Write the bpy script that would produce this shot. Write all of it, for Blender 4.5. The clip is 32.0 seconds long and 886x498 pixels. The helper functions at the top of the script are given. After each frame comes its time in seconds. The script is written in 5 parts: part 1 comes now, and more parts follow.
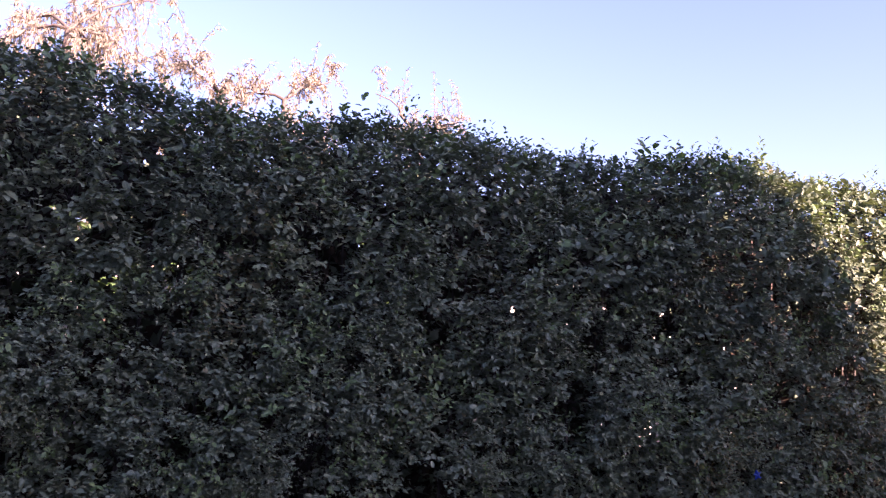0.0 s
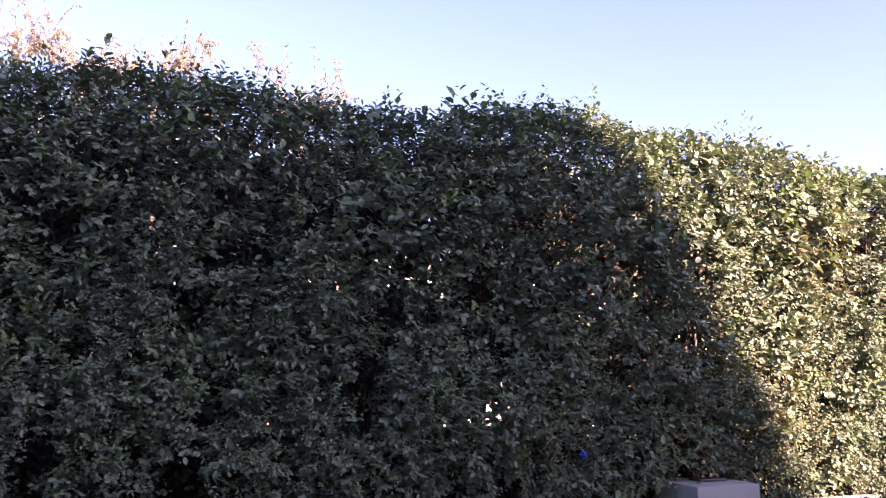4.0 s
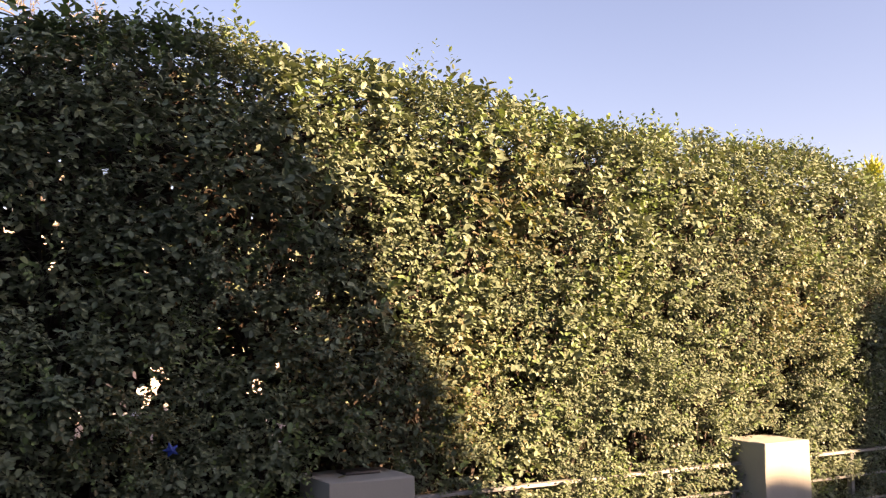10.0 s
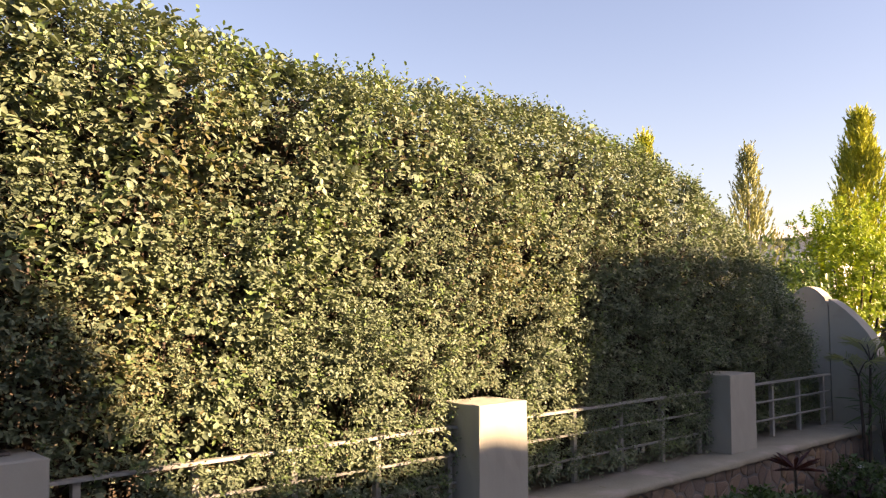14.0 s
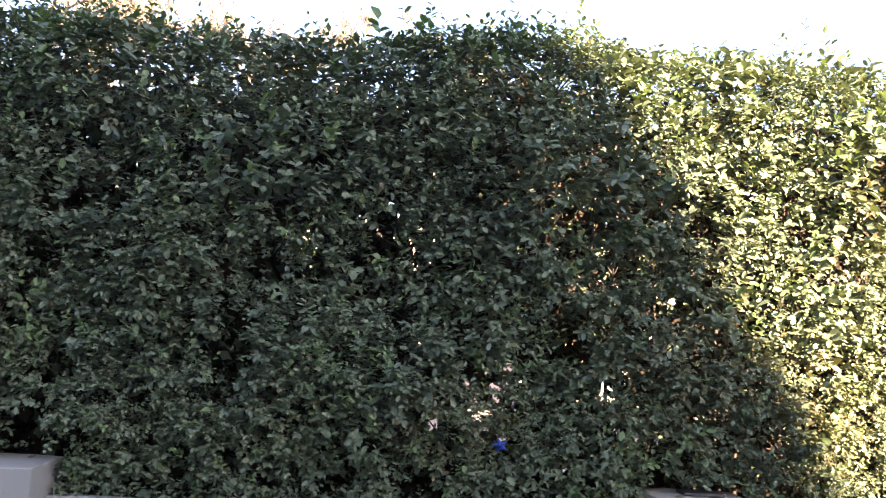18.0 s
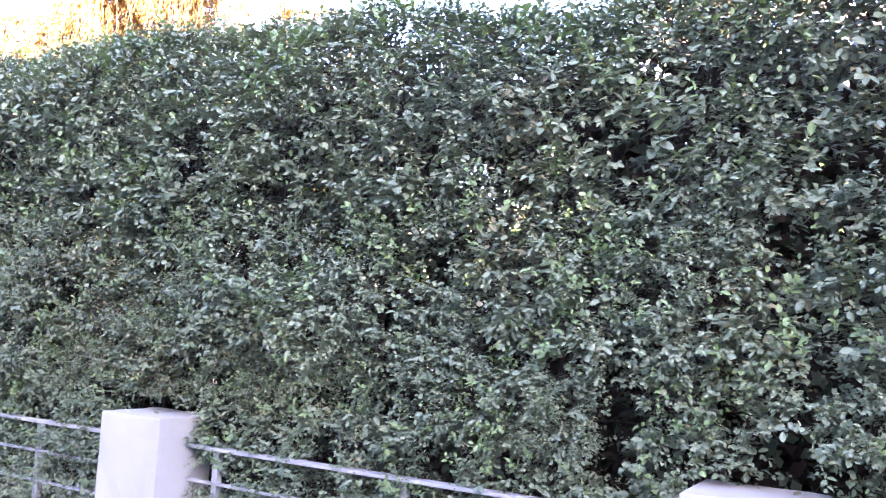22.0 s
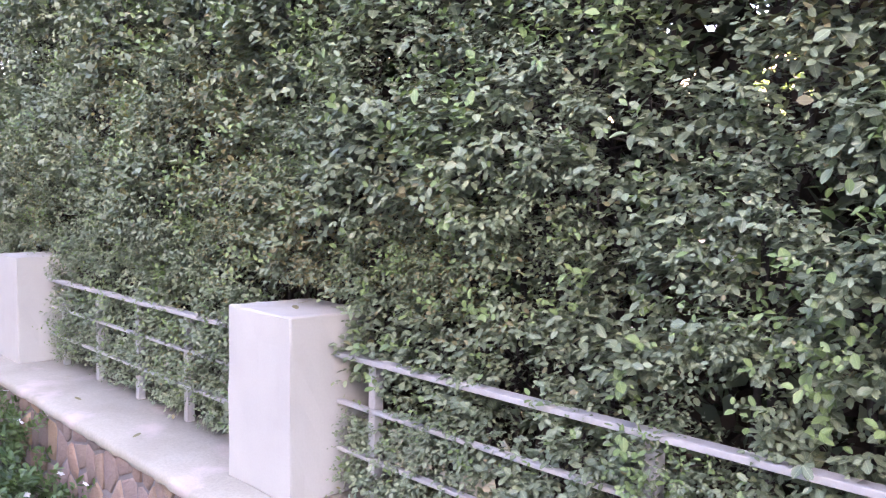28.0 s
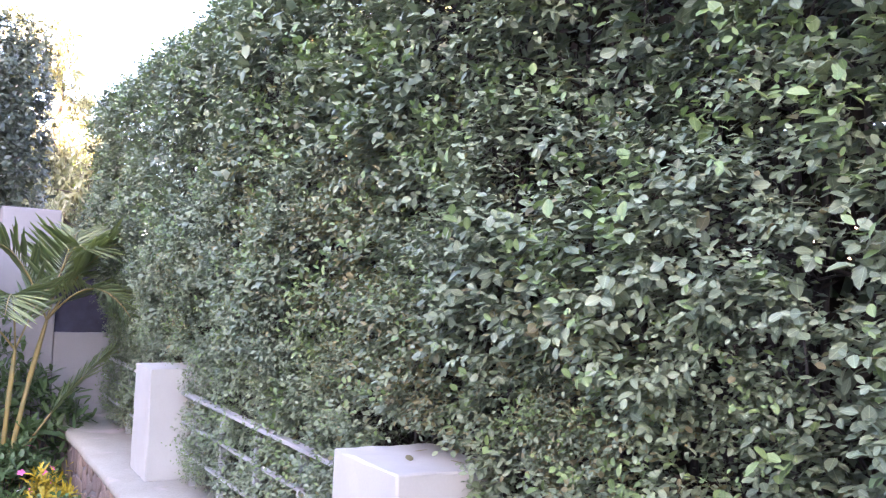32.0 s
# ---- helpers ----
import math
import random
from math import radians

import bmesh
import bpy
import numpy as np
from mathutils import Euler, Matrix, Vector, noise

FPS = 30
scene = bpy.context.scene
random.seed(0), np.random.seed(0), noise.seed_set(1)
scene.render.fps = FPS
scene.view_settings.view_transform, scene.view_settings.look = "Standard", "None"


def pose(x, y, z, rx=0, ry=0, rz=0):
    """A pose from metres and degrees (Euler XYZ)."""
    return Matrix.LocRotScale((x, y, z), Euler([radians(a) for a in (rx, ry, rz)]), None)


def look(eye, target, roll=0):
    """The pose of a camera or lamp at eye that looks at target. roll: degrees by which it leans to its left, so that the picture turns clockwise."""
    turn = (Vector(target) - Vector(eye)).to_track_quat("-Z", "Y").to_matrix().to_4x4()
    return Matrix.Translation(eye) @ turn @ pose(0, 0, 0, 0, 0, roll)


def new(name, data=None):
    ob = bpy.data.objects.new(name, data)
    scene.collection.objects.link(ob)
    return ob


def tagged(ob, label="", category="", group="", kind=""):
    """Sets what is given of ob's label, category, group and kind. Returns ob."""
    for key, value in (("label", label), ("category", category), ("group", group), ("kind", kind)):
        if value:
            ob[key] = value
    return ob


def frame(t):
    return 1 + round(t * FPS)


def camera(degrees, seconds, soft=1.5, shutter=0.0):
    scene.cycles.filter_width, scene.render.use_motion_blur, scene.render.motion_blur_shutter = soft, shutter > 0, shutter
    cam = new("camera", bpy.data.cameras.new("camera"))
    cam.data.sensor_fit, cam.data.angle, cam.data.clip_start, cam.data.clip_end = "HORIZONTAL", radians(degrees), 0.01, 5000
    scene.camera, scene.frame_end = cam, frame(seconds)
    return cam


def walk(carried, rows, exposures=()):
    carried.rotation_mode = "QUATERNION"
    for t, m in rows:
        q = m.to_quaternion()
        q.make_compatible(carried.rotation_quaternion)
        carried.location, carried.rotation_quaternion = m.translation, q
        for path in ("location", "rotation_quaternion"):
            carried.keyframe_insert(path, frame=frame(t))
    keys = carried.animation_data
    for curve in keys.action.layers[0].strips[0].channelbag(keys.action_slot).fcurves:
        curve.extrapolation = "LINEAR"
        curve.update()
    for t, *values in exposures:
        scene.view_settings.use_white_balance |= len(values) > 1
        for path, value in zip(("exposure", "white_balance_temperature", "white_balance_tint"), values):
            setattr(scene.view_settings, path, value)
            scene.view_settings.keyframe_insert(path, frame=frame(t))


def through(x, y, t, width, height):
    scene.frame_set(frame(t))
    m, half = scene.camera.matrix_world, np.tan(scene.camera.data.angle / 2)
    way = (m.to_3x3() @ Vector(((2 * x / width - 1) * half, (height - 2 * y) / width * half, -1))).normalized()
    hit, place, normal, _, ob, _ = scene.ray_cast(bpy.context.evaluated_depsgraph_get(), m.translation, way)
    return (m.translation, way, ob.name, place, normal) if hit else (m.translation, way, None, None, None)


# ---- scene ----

cam = camera(54.4, 32.0, soft=1.25)
PATH = [
    (0, (-1.33, -3.728, 1.778), (-0.643, -1.87, 2.054), 3.3),
    (0.5, (-1.248, -3.652, 1.768), (-0.521, -1.81, 2.048), 3.3),
    (1, (-1.204, -3.591, 1.744), (-0.516, -1.725, 1.958), 1.3),
    (1.5, (-1.101, -3.592, 1.791), (-0.496, -1.699, 2.021), 0.6),
    (2, (-0.904, -3.611, 1.79), (-0.271, -1.727, 2.011), 1.1),
    (2.5, (-0.756, -3.628, 1.805), (-0.083, -1.758, 2.037), 1.0),
    (3, (-0.657, -3.572, 1.786), (0.145, -1.765, 2.091), 2.7),
    (3.5, (-0.53, -3.512, 1.742), (0.284, -1.709, 2.037), 1.7),
    (5.5, (0.033, -3.518, 1.718), (0.746, -1.657, 1.889), -1.4),
    (6, (0.127, -3.412, 1.767), (0.97, -1.611, 1.975), 0.1),
    (6.5, (0.258, -3.395, 1.705), (1.135, -1.615, 1.953), -0.2),
    (7, (0.402, -3.424, 1.704), (1.213, -1.619, 1.993), 1.1),
    (7.5, (0.541, -3.459, 1.718), (1.413, -1.675, 1.957), 0.0),
    (8, (0.614, -3.427, 1.7), (1.565, -1.682, 1.923), 0.8),
    (8.5, (0.719, -3.312, 1.734), (1.703, -1.592, 2.005), 2.8),
    (9, (0.822, -3.261, 1.737), (1.872, -1.576, 1.985), 1.2),
    (9.5, (0.952, -3.285, 1.707), (2.041, -1.63, 1.98), 0.6),
    (10, (1.079, -3.326, 1.744), (2.104, -1.621, 1.949), 0.1),
    (10.5, (1.173, -3.329, 1.731), (2.323, -1.705, 1.924), -0.4),
    (11, (1.301, -3.286, 1.704), (2.493, -1.693, 1.911), 0.1),
    (11.5, (1.437, -3.246, 1.695), (2.65, -1.665, 1.875), -0.6),
    (12, (1.523, -3.26, 1.71), (2.679, -1.636, 1.875), -1.4),
    (12.5, (1.668, -3.315, 1.72), (2.887, -1.738, 1.888), -0.3),
    (13, (1.746, -3.328, 1.712), (3.066, -1.829, 1.821), -0.1),
    (13.5, (1.773, -3.35, 1.695), (3.174, -1.928, 1.815), -0.2),
    (15.5, (1.814, -3.388, 1.745), (2.831, -1.68, 1.962), -0.7),
    (16, (1.794, -3.403, 1.731), (2.677, -1.623, 1.961), -0.1),
    (16.5, (1.782, -3.372, 1.704), (2.427, -1.493, 1.938), -0.3),
    (17, (1.763, -3.332, 1.674), (2.171, -1.388, 1.913), -0.0),
    (17.5, (1.510, -3.318, 1.662), (1.841, -1.362, 1.915), 1.5),
    (18, (1.399, -3.296, 1.695), (1.543, -1.313, 1.912), 3.7),
    (18.5, (1.289, -3.267, 1.688), (1.268, -1.277, 1.885), 3.9),
    (19, (1.204, -3.237, 1.643), (0.987, -1.260, 1.851), 3.7),
    (19.5, (1.199, -3.175, 1.659), (0.832, -1.214, 1.791), 3.4),
    (20, (1.158, -3.057, 1.667), (0.591, -1.142, 1.770), 2.3),
    (20.5, (1.073, -2.960, 1.656), (0.373, -1.089, 1.749), 3.3),
    (21, (0.903, -2.884, 1.676), (0.139, -1.045, 1.863), 3.6),
    (21.5, (0.671, -2.814, 1.691), (-0.215, -1.030, 1.871), 2.8),
    (22, (0.559, -2.731, 1.635), (-0.474, -1.028, 1.809), 2.7),
    (22.5, (0.547, -2.649, 1.652), (-0.489, -0.948, 1.832), 1.2),
    (23, (0.539, -2.582, 1.649), (-0.583, -0.936, 1.827), 0.7),
    (23.5, (0.508, -2.534, 1.632), (-0.645, -0.907, 1.773), 1.9),
    (24, (0.448, -2.479, 1.619), (-0.809, -0.924, 1.686), 2.4),
    (24.5, (0.292, -2.393, 1.625), (-1.042, -0.906, 1.715), 2.7),
    (25, (0.182, -2.334, 1.587), (-1.085, -0.789, 1.667), 2.8),
    (25.5, (0.135, -2.168, 1.585), (-1.107, -0.601, 1.634), 1.4),
    (26, (0.096, -2.008, 1.596), (-1.18, -0.468, 1.602), 1.4),
    (26.5, (0.032, -1.895, 1.553), (-1.334, -0.436, 1.495), 1.9),
    (28.5, (-0.358, -1.286, 1.546), (-1.855, 0.034, 1.409), 0.7),
    (29, (-0.471, -1.201, 1.526), (-1.954, 0.133, 1.374), 1.6),
    (29.5, (-0.596, -1.125, 1.539), (-2.013, 0.278, 1.391), -0.1),
    (30, (-0.621, -1.04, 1.544), (-2.134, 0.256, 1.372), 0.0),
    (30.5, (-0.616, -1.021, 1.565), (-2.29, 0.072, 1.505), -0.1),
    (31, (-0.598, -1.033, 1.583), (-2.339, -0.051, 1.669), 0.6),
    (31.5, (-0.598, -1.04, 1.598), (-2.333, -0.056, 1.74), 1.5),
    (32, (-0.6, -1.039, 1.608), (-2.322, -0.027, 1.717), 2.4),
]
EXPOSURES = [(t, e, k, g) for t, e, k, g in (
    (0.0, 2.92, 5820, 61), (1.0, 3.02, 5850, 60), (2.0, 3.4, 5750, 53), (3.0, 3.0, 5850, 62), (6.0, 3.1, 6550, 45), (7.0, 2.55, 7550, 41), (9.0, 2.4, 7450, 38), (13.0, 2.35, 7400, 35),
    (16.0, 2.3, 7350, 26), (17.0, 2.3, 7750, 27), (18.0, 3.7, 6400, 29), (19.0, 5.05, 6050, 33), (20.0, 5.55, 5900, 46), (24.0, 5.6, 6200, 45), (28.0, 5.4, 6850, 41), (32.0, 5.5, 6450, 40))]
walk(cam, [(t, look(eye, target, roll)) for t, eye, target, roll in PATH], EXPOSURES)

# ---- light ----
SUN = Vector((0.46, -0.80, 0.375)).normalized()
world = bpy.data.worlds.new("world")
scene.world = world
world.use_nodes = True
wn = world.node_tree.nodes
wl = world.node_tree.links
sky = wn.new("ShaderNodeTexSky")
sky.sky_type = "NISHITA"
sky.sun_disc = False
sky.sun_elevation = math.asin(SUN.z)
sky.sun_rotation = math.atan2(SUN.x, SUN.y)
sky.air_density, sky.dust_density, sky.ozone_density = 1.0, 1.3, 1.0
background = wn["Background"]
background.inputs["Strength"].default_value = 0.052
wl.new(sky.outputs["Color"], background.inputs["Color"])
sun_lamp = new("sun", bpy.data.lights.new("sun", "SUN"))
sun_lamp.data.energy = 5.8
sun_lamp.data.angle = radians(0.45)
sun_lamp.data.color = (1.0, 0.77, 0.46)
sun_lamp.matrix_world = look(SUN * 40, (0, 0, 0))

# ---- materials ----


def material(name, colour, rough=0.8, second=None, scale=4.0, fine=60.0, bump=0.25, spot=None, spot_scale=1.5, metal=0.0, spec=0.5, stretch=(1, 1, 1), distance=0.01, speckle=0.35):
    """A surface with two scales of variation, grain in the relief and, if given, stains of a third colour."""
    m = bpy.data.materials.new(name)
    m.use_nodes = True
    n, l = m.node_tree.nodes, m.node_tree.links
    b = n["Principled BSDF"]
    b.inputs["Roughness"].default_value = rough
    b.inputs["Metallic"].default_value = metal
    b.inputs["Specular IOR Level"].default_value = spec
    co = n.new("ShaderNodeTexCoord")
    mp = n.new("ShaderNodeMapping")
    mp.inputs["Scale"].default_value = stretch
    l.new(co.outputs["Object"], mp.inputs["Vector"])
    n1 = n.new("ShaderNodeTexNoise")
    n1.inputs["Scale"].default_value = scale
    n1.inputs["Detail"].default_value = 6
    n2 = n.new("ShaderNodeTexNoise")
    n2.inputs["Scale"].default_value = fine
    n2.inputs["Detail"].default_value = 4
    for k in (n1, n2):
        l.new(mp.outputs["Vector"], k.inputs["Vector"])
    mix = n.new("ShaderNodeMixRGB")
    mix.inputs["Color1"].default_value = (*colour, 1)
    mix.inputs["Color2"].default_value = (*(second or [c * 0.8 for c in colour]), 1)
    r1 = n.new("ShaderNodeValToRGB")
    r1.color_ramp.elements[0].position, r1.color_ramp.elements[1].position = 0.36, 0.66
    l.new(n1.outputs["Fac"], r1.inputs["Fac"])
    l.new(r1.outputs["Color"], mix.inputs["Fac"])
    grain = n.new("ShaderNodeMixRGB")
    grain.blend_type = "MULTIPLY"
    grain.inputs["Fac"].default_value = speckle
    l.new(mix.outputs["Color"], grain.inputs["Color1"])
    l.new(n2.outputs["Fac"], grain.inputs["Color2"])
    last = grain
    if spot:
        n3 = n.new("ShaderNodeTexNoise")
        n3.inputs["Scale"].default_value = spot_scale
        n3.inputs["Detail"].default_value = 8
        l.new(mp.outputs["Vector"], n3.inputs["Vector"])
        r3 = n.new("ShaderNodeValToRGB")
        r3.color_ramp.elements[0].position, r3.color_ramp.elements[1].position = 0.56, 0.72
        l.new(n3.outputs["Fac"], r3.inputs["Fac"])
        stain = n.new("ShaderNodeMixRGB")
        stain.inputs["Color2"].default_value = (*spot, 1)
        l.new(r3.outputs["Color"], stain.inputs["Fac"])
        l.new(grain.outputs["Color"], stain.inputs["Color1"])
        last = stain
    l.new(last.outputs["Color"], b.inputs["Base Color"])
    bp = n.new("ShaderNodeBump")
    bp.inputs["Strength"].default_value = bump
    bp.inputs["Distance"].default_value = distance
    l.new(n2.outputs["Fac"], bp.inputs["Height"])
    l.new(bp.outputs["Normal"], b.inputs["Normal"])
    return m


def leaf_material(name, dark, light, rough=0.42, through=0.3, island=0.6, glow=(1.3, 1.25, 0.5), patch=0.9, spec=0.45, coat=0.0):
    """A leaf: each differs a little by its island, clumps differ by place, and some light passes through."""
    m = bpy.data.materials.new(name)
    m.use_nodes = True
    n, l = m.node_tree.nodes, m.node_tree.links
    b, out = n["Principled BSDF"], n["Material Output"]
    geo = n.new("ShaderNodeNewGeometry")
    info = n.new("ShaderNodeObjectInfo")
    both = n.new("ShaderNodeMath")
    both.operation = "ADD"
    l.new(geo.outputs["Random Per Island"], both.inputs[0])
    l.new(info.outputs["Random"], both.inputs[1])
    frac = n.new("ShaderNodeMath")
    frac.operation = "FRACT"
    l.new(both.outputs["Value"], frac.inputs[0])
    co = n.new("ShaderNodeTexCoord")
    clump = n.new("ShaderNodeTexNoise")
    clump.inputs["Scale"].default_value = patch * 2.2
    clump.inputs["Detail"].default_value = 3
    l.new(co.outputs["Object"], clump.inputs["Vector"])
    f = n.new("ShaderNodeMath")
    f.operation = "MULTIPLY_ADD"
    f.inputs[1].default_value = island
    l.new(frac.outputs["Value"], f.inputs[0])
    shift = n.new("ShaderNodeMath")
    shift.operation = "MULTIPLY_ADD"
    shift.inputs[1].default_value, shift.inputs[2].default_value = 1.6, -0.6
    l.new(clump.outputs["Fac"], shift.inputs[0])
    l.new(shift.outputs["Value"], f.inputs[2])
    mix = n.new("ShaderNodeMixRGB")
    mix.use_clamp = True
    mix.inputs["Color1"].default_value = (*dark, 1)
    mix.inputs["Color2"].default_value = (*light, 1)
    l.new(f.outputs["Value"], mix.inputs["Fac"])
    uv = n.new("ShaderNodeUVMap")
    split = n.new("ShaderNodeSeparateXYZ")
    l.new(uv.outputs["UV"], split.inputs["Vector"])

    def step(op, a, c=None, d=None):
        k = n.new("ShaderNodeMath")
        k.operation = op
        for slot, v in enumerate((a, c, d)):
            if v is None:
                continue
            if isinstance(v, (int, float)):
                k.inputs[slot].default_value = v
            else:
                l.new(v, k.inputs[slot])
        return k.outputs["Value"]

    away = step("ABSOLUTE", step("SUBTRACT", split.outputs["Y"], 0.5))
    midrib = step("GREATER_THAN", step("SUBTRACT", 0.03, away), 0.0)
    slant = step("PINGPONG", step("SUBTRACT", step("MULTIPLY", split.outputs["X"], 5.0), step("MULTIPLY", away, 4.0)), 0.5)
    inside = step("LESS_THAN", away, 0.42)
    side = step("MULTIPLY", step("LESS_THAN", slant, 0.07), inside)
    veins = step("MULTIPLY_ADD", midrib, 0.45, step("MULTIPLY", side, 0.20))
    veined = n.new("ShaderNodeMixRGB")
    veined.inputs["Color2"].default_value = (*[min(0.8, c * 1.6) for c in light], 1)
    l.new(veins, veined.inputs["Fac"])
    l.new(mix.outputs["Color"], veined.inputs["Color1"])
    l.new(veined.outputs["Color"], b.inputs["Base Color"])
    b.inputs["Roughness"].default_value = rough
    b.inputs["Specular IOR Level"].default_value = spec
    b.inputs["Coat Weight"].default_value = coat
    b.inputs["Coat Roughness"].default_value = 0.58
    vein = n.new("ShaderNodeTexNoise")
    vein.inputs["Scale"].default_value = 120
    vein.inputs["Detail"].default_value = 3
    l.new(co.outputs["Object"], vein.inputs["Vector"])
    ripple = n.new("ShaderNodeBump")
    ripple.inputs["Strength"].default_value = 0.35
    ripple.inputs["Distance"].default_value = 0.004
    l.new(vein.outputs["Fac"], ripple.inputs["Height"])
    l.new(ripple.outputs["Normal"], b.inputs["Normal"])
    tr = n.new("ShaderNodeBsdfTranslucent")
    tint = n.new("ShaderNodeMixRGB")
    tint.blend_type = "MULTIPLY"
    tint.inputs["Fac"].default_value = 1.0
    tint.inputs["Color2"].default_value = (*glow, 1)
    l.new(mix.outputs["Color"], tint.inputs["Color1"])
    l.new(tint.outputs["Color"], tr.inputs["Color"])
    ms = n.new("ShaderNodeMixShader")
    ms.inputs["Fac"].default_value = through
    l.new(b.outputs["BSDF"], ms.inputs[1])
    l.new(tr.outputs["BSDF"], ms.inputs[2])
    l.new(ms.outputs["Shader"], out.inputs["Surface"])
    return m


M_LEAF = leaf_material("hedge_leaf", (0.089, 0.123, 0.080), (0.178, 0.226, 0.132), rough=0.48, through=0.10, spec=0.34, coat=0.08, island=0.6)
M_YOUNG = leaf_material("hedge_young_leaf", (0.098, 0.160, 0.062), (0.158, 0.230, 0.090), rough=0.45, through=0.2, spec=0.4)
M_OLD = leaf_material("hedge_old_leaf", (0.105, 0.112, 0.060), (0.205, 0.190, 0.105), rough=0.6)
# dry inner leaves, base colour darkened to stand for shade in the gaps
M_SHADE_LEAF = leaf_material("shade_dark_inner_leaf", (0.030, 0.023, 0.017), (0.070, 0.053, 0.038), rough=0.8, through=0.05, spec=0.2)
M_TWIG = material("twig_bark", (0.050, 0.040, 0.033), 0.9, (0.095, 0.078, 0.064), scale=14, fine=120)
M_PAINT = material("painted_render", (0.340, 0.344, 0.306), 0.85, (0.293, 0.296, 0.263), scale=2.0, fine=140, bump=0.07, spot=(0.26, 0.25, 0.218), spot_scale=2.6, distance=0.004, speckle=0.10)
M_COPING = material("coping_concrete", (0.350, 0.340, 0.274), 0.88, (0.285, 0.276, 0.220), scale=3.0, fine=90, bump=0.4, spot=(0.40, 0.34, 0.31), spot_scale=3.4, distance=0.006)
M_MORTAR = material("mortar", (0.215, 0.205, 0.20), 0.95, (0.165, 0.155, 0.152), scale=8, fine=120, bump=0.5)
M_RAIL = material("painted_steel", (0.34, 0.35, 0.335), 0.5, (0.28, 0.288, 0.275), scale=9, fine=70, bump=0.15, spot=(0.255, 0.25, 0.245), spot_scale=11.0, distance=0.002, spec=0.5)
M_SOIL = material("garden_soil", (0.095, 0.072, 0.055), 0.95, (0.060, 0.046, 0.036), scale=5, fine=60, bump=0.8, distance=0.03)
M_PAVING = material("paving_concrete", (0.40, 0.37, 0.34), 0.9, (0.32, 0.30, 0.28), scale=1.5, fine=50, bump=0.3)
M_WALL = material("shadow_block_render", (0.70, 0.66, 0.62), 0.9, (0.62, 0.58, 0.54), scale=0.8, fine=40, bump=0.2)
M_GROUND = material("dry_ground", (0.24, 0.20, 0.14), 0.95, (0.15, 0.16, 0.08), scale=0.35, fine=9, bump=0.6, distance=0.05)

# ---- building blocks ----
RNG = np.random.default_rng(7)
UP = np.array([0.0, 0.0, 1.0])


def mesh_of(name, verts, tris, mats, index=None, smooth=False, uv=None):
    """A mesh from arrays of corners and triangles (or quads)."""
    verts, tris = np.asarray(verts, np.float32), np.asarray(tris, np.int32)
    k = tris.shape[1]
    me = bpy.data.meshes.new(name)
    me.vertices.add(len(verts))
    me.vertices.foreach_set("co", verts.ravel())
    me.loops.add(tris.size)
    me.loops.foreach_set("vertex_index", tris.ravel())
    me.polygons.add(len(tris))
    me.polygons.foreach_set("loop_start", np.arange(len(tris), dtype=np.int32) * k)
    if index is not None:
        me.polygons.foreach_set("material_index", np.asarray(index, np.int32))
    if smooth:
        me.polygons.foreach_set("use_smooth", np.ones(len(tris), bool))
    if uv is not None:
        me.uv_layers.new(name="leaf").data.foreach_set("uv", np.asarray(uv, np.float32)[tris.ravel()].ravel())
    me.update(calc_edges=True)
    for m in mats:
        me.materials.append(m)
    return me


def part(name, data, parent=None, label="", kind=""):
    """Links a mesh as one object under a thing or a part."""
    ob = new(name, data)
    ob.parent = parent
    return tagged(ob, label=label, kind=kind)


def thing(name, place, label, category, group="", kind=""):
    """An Empty at the base of a thing."""
    ob = new(name)
    ob.empty_display_size = 0.1
    ob.location = place
    return tagged(ob, label, category, group, kind)


def bm_mesh(name, bm, mats):
    me = bpy.data.meshes.new(name)
    bm.normal_update()
    bm.to_mesh(me)
    bm.free()
    for m in mats if isinstance(mats, (list, tuple)) else [mats]:
        me.materials.append(m)
    return me


def box_bm(lo, hi, bevel=0.0, segments=2):
    bm = bmesh.new()
    bmesh.ops.create_cube(bm, size=1.0)
    for v in bm.verts:
        for i in range(3):
            v.co[i] = lo[i] if v.co[i] < 0 else hi[i]
    if bevel:
        bmesh.ops.bevel(bm, geom=bm.edges[:], offset=bevel, segments=segments, affect="EDGES", profile=0.6)
    return bm


def box(name, lo, hi, mat, bevel=0.0, segments=2):
    return bm_mesh(name, box_bm(lo, hi, bevel, segments), mat)


def unit(v):
    return v / np.maximum(np.linalg.norm(v, axis=-1, keepdims=True), 1e-9)


def tubes(lines, sides=5):
    """Corners and quads of tapered tubes; each line is (points n x 3, radii n)."""
    vs, fs, base = [], [], 0
    ring = np.arange(sides) / sides * 2 * np.pi
    for pts, rad in lines:
        pts, rad = np.asarray(pts, float), np.asarray(rad, float)
        d = unit(np.gradient(pts, axis=0))
        ref = np.where(np.abs(d[:, 2:3]) > 0.9, np.array([[1.0, 0, 0]]), UP[None])
        a = unit(np.cross(d, ref))
        b = np.cross(d, a)
        v = pts[:, None] + rad[:, None, None] * (np.cos(ring)[None, :, None] * a[:, None] + np.sin(ring)[None, :, None] * b[:, None])
        n = len(pts)
        vs.append(v.reshape(-1, 3))
        i = np.arange(n - 1)[:, None] * sides
        j = np.arange(sides)[None]
        k = (j + 1) % sides
        fs.append(np.stack([i + j, i + k, i + sides + k, i + sides + j], -1).reshape(-1, 4) + base)
        base += n * sides
    return np.concatenate(vs), np.concatenate(fs)


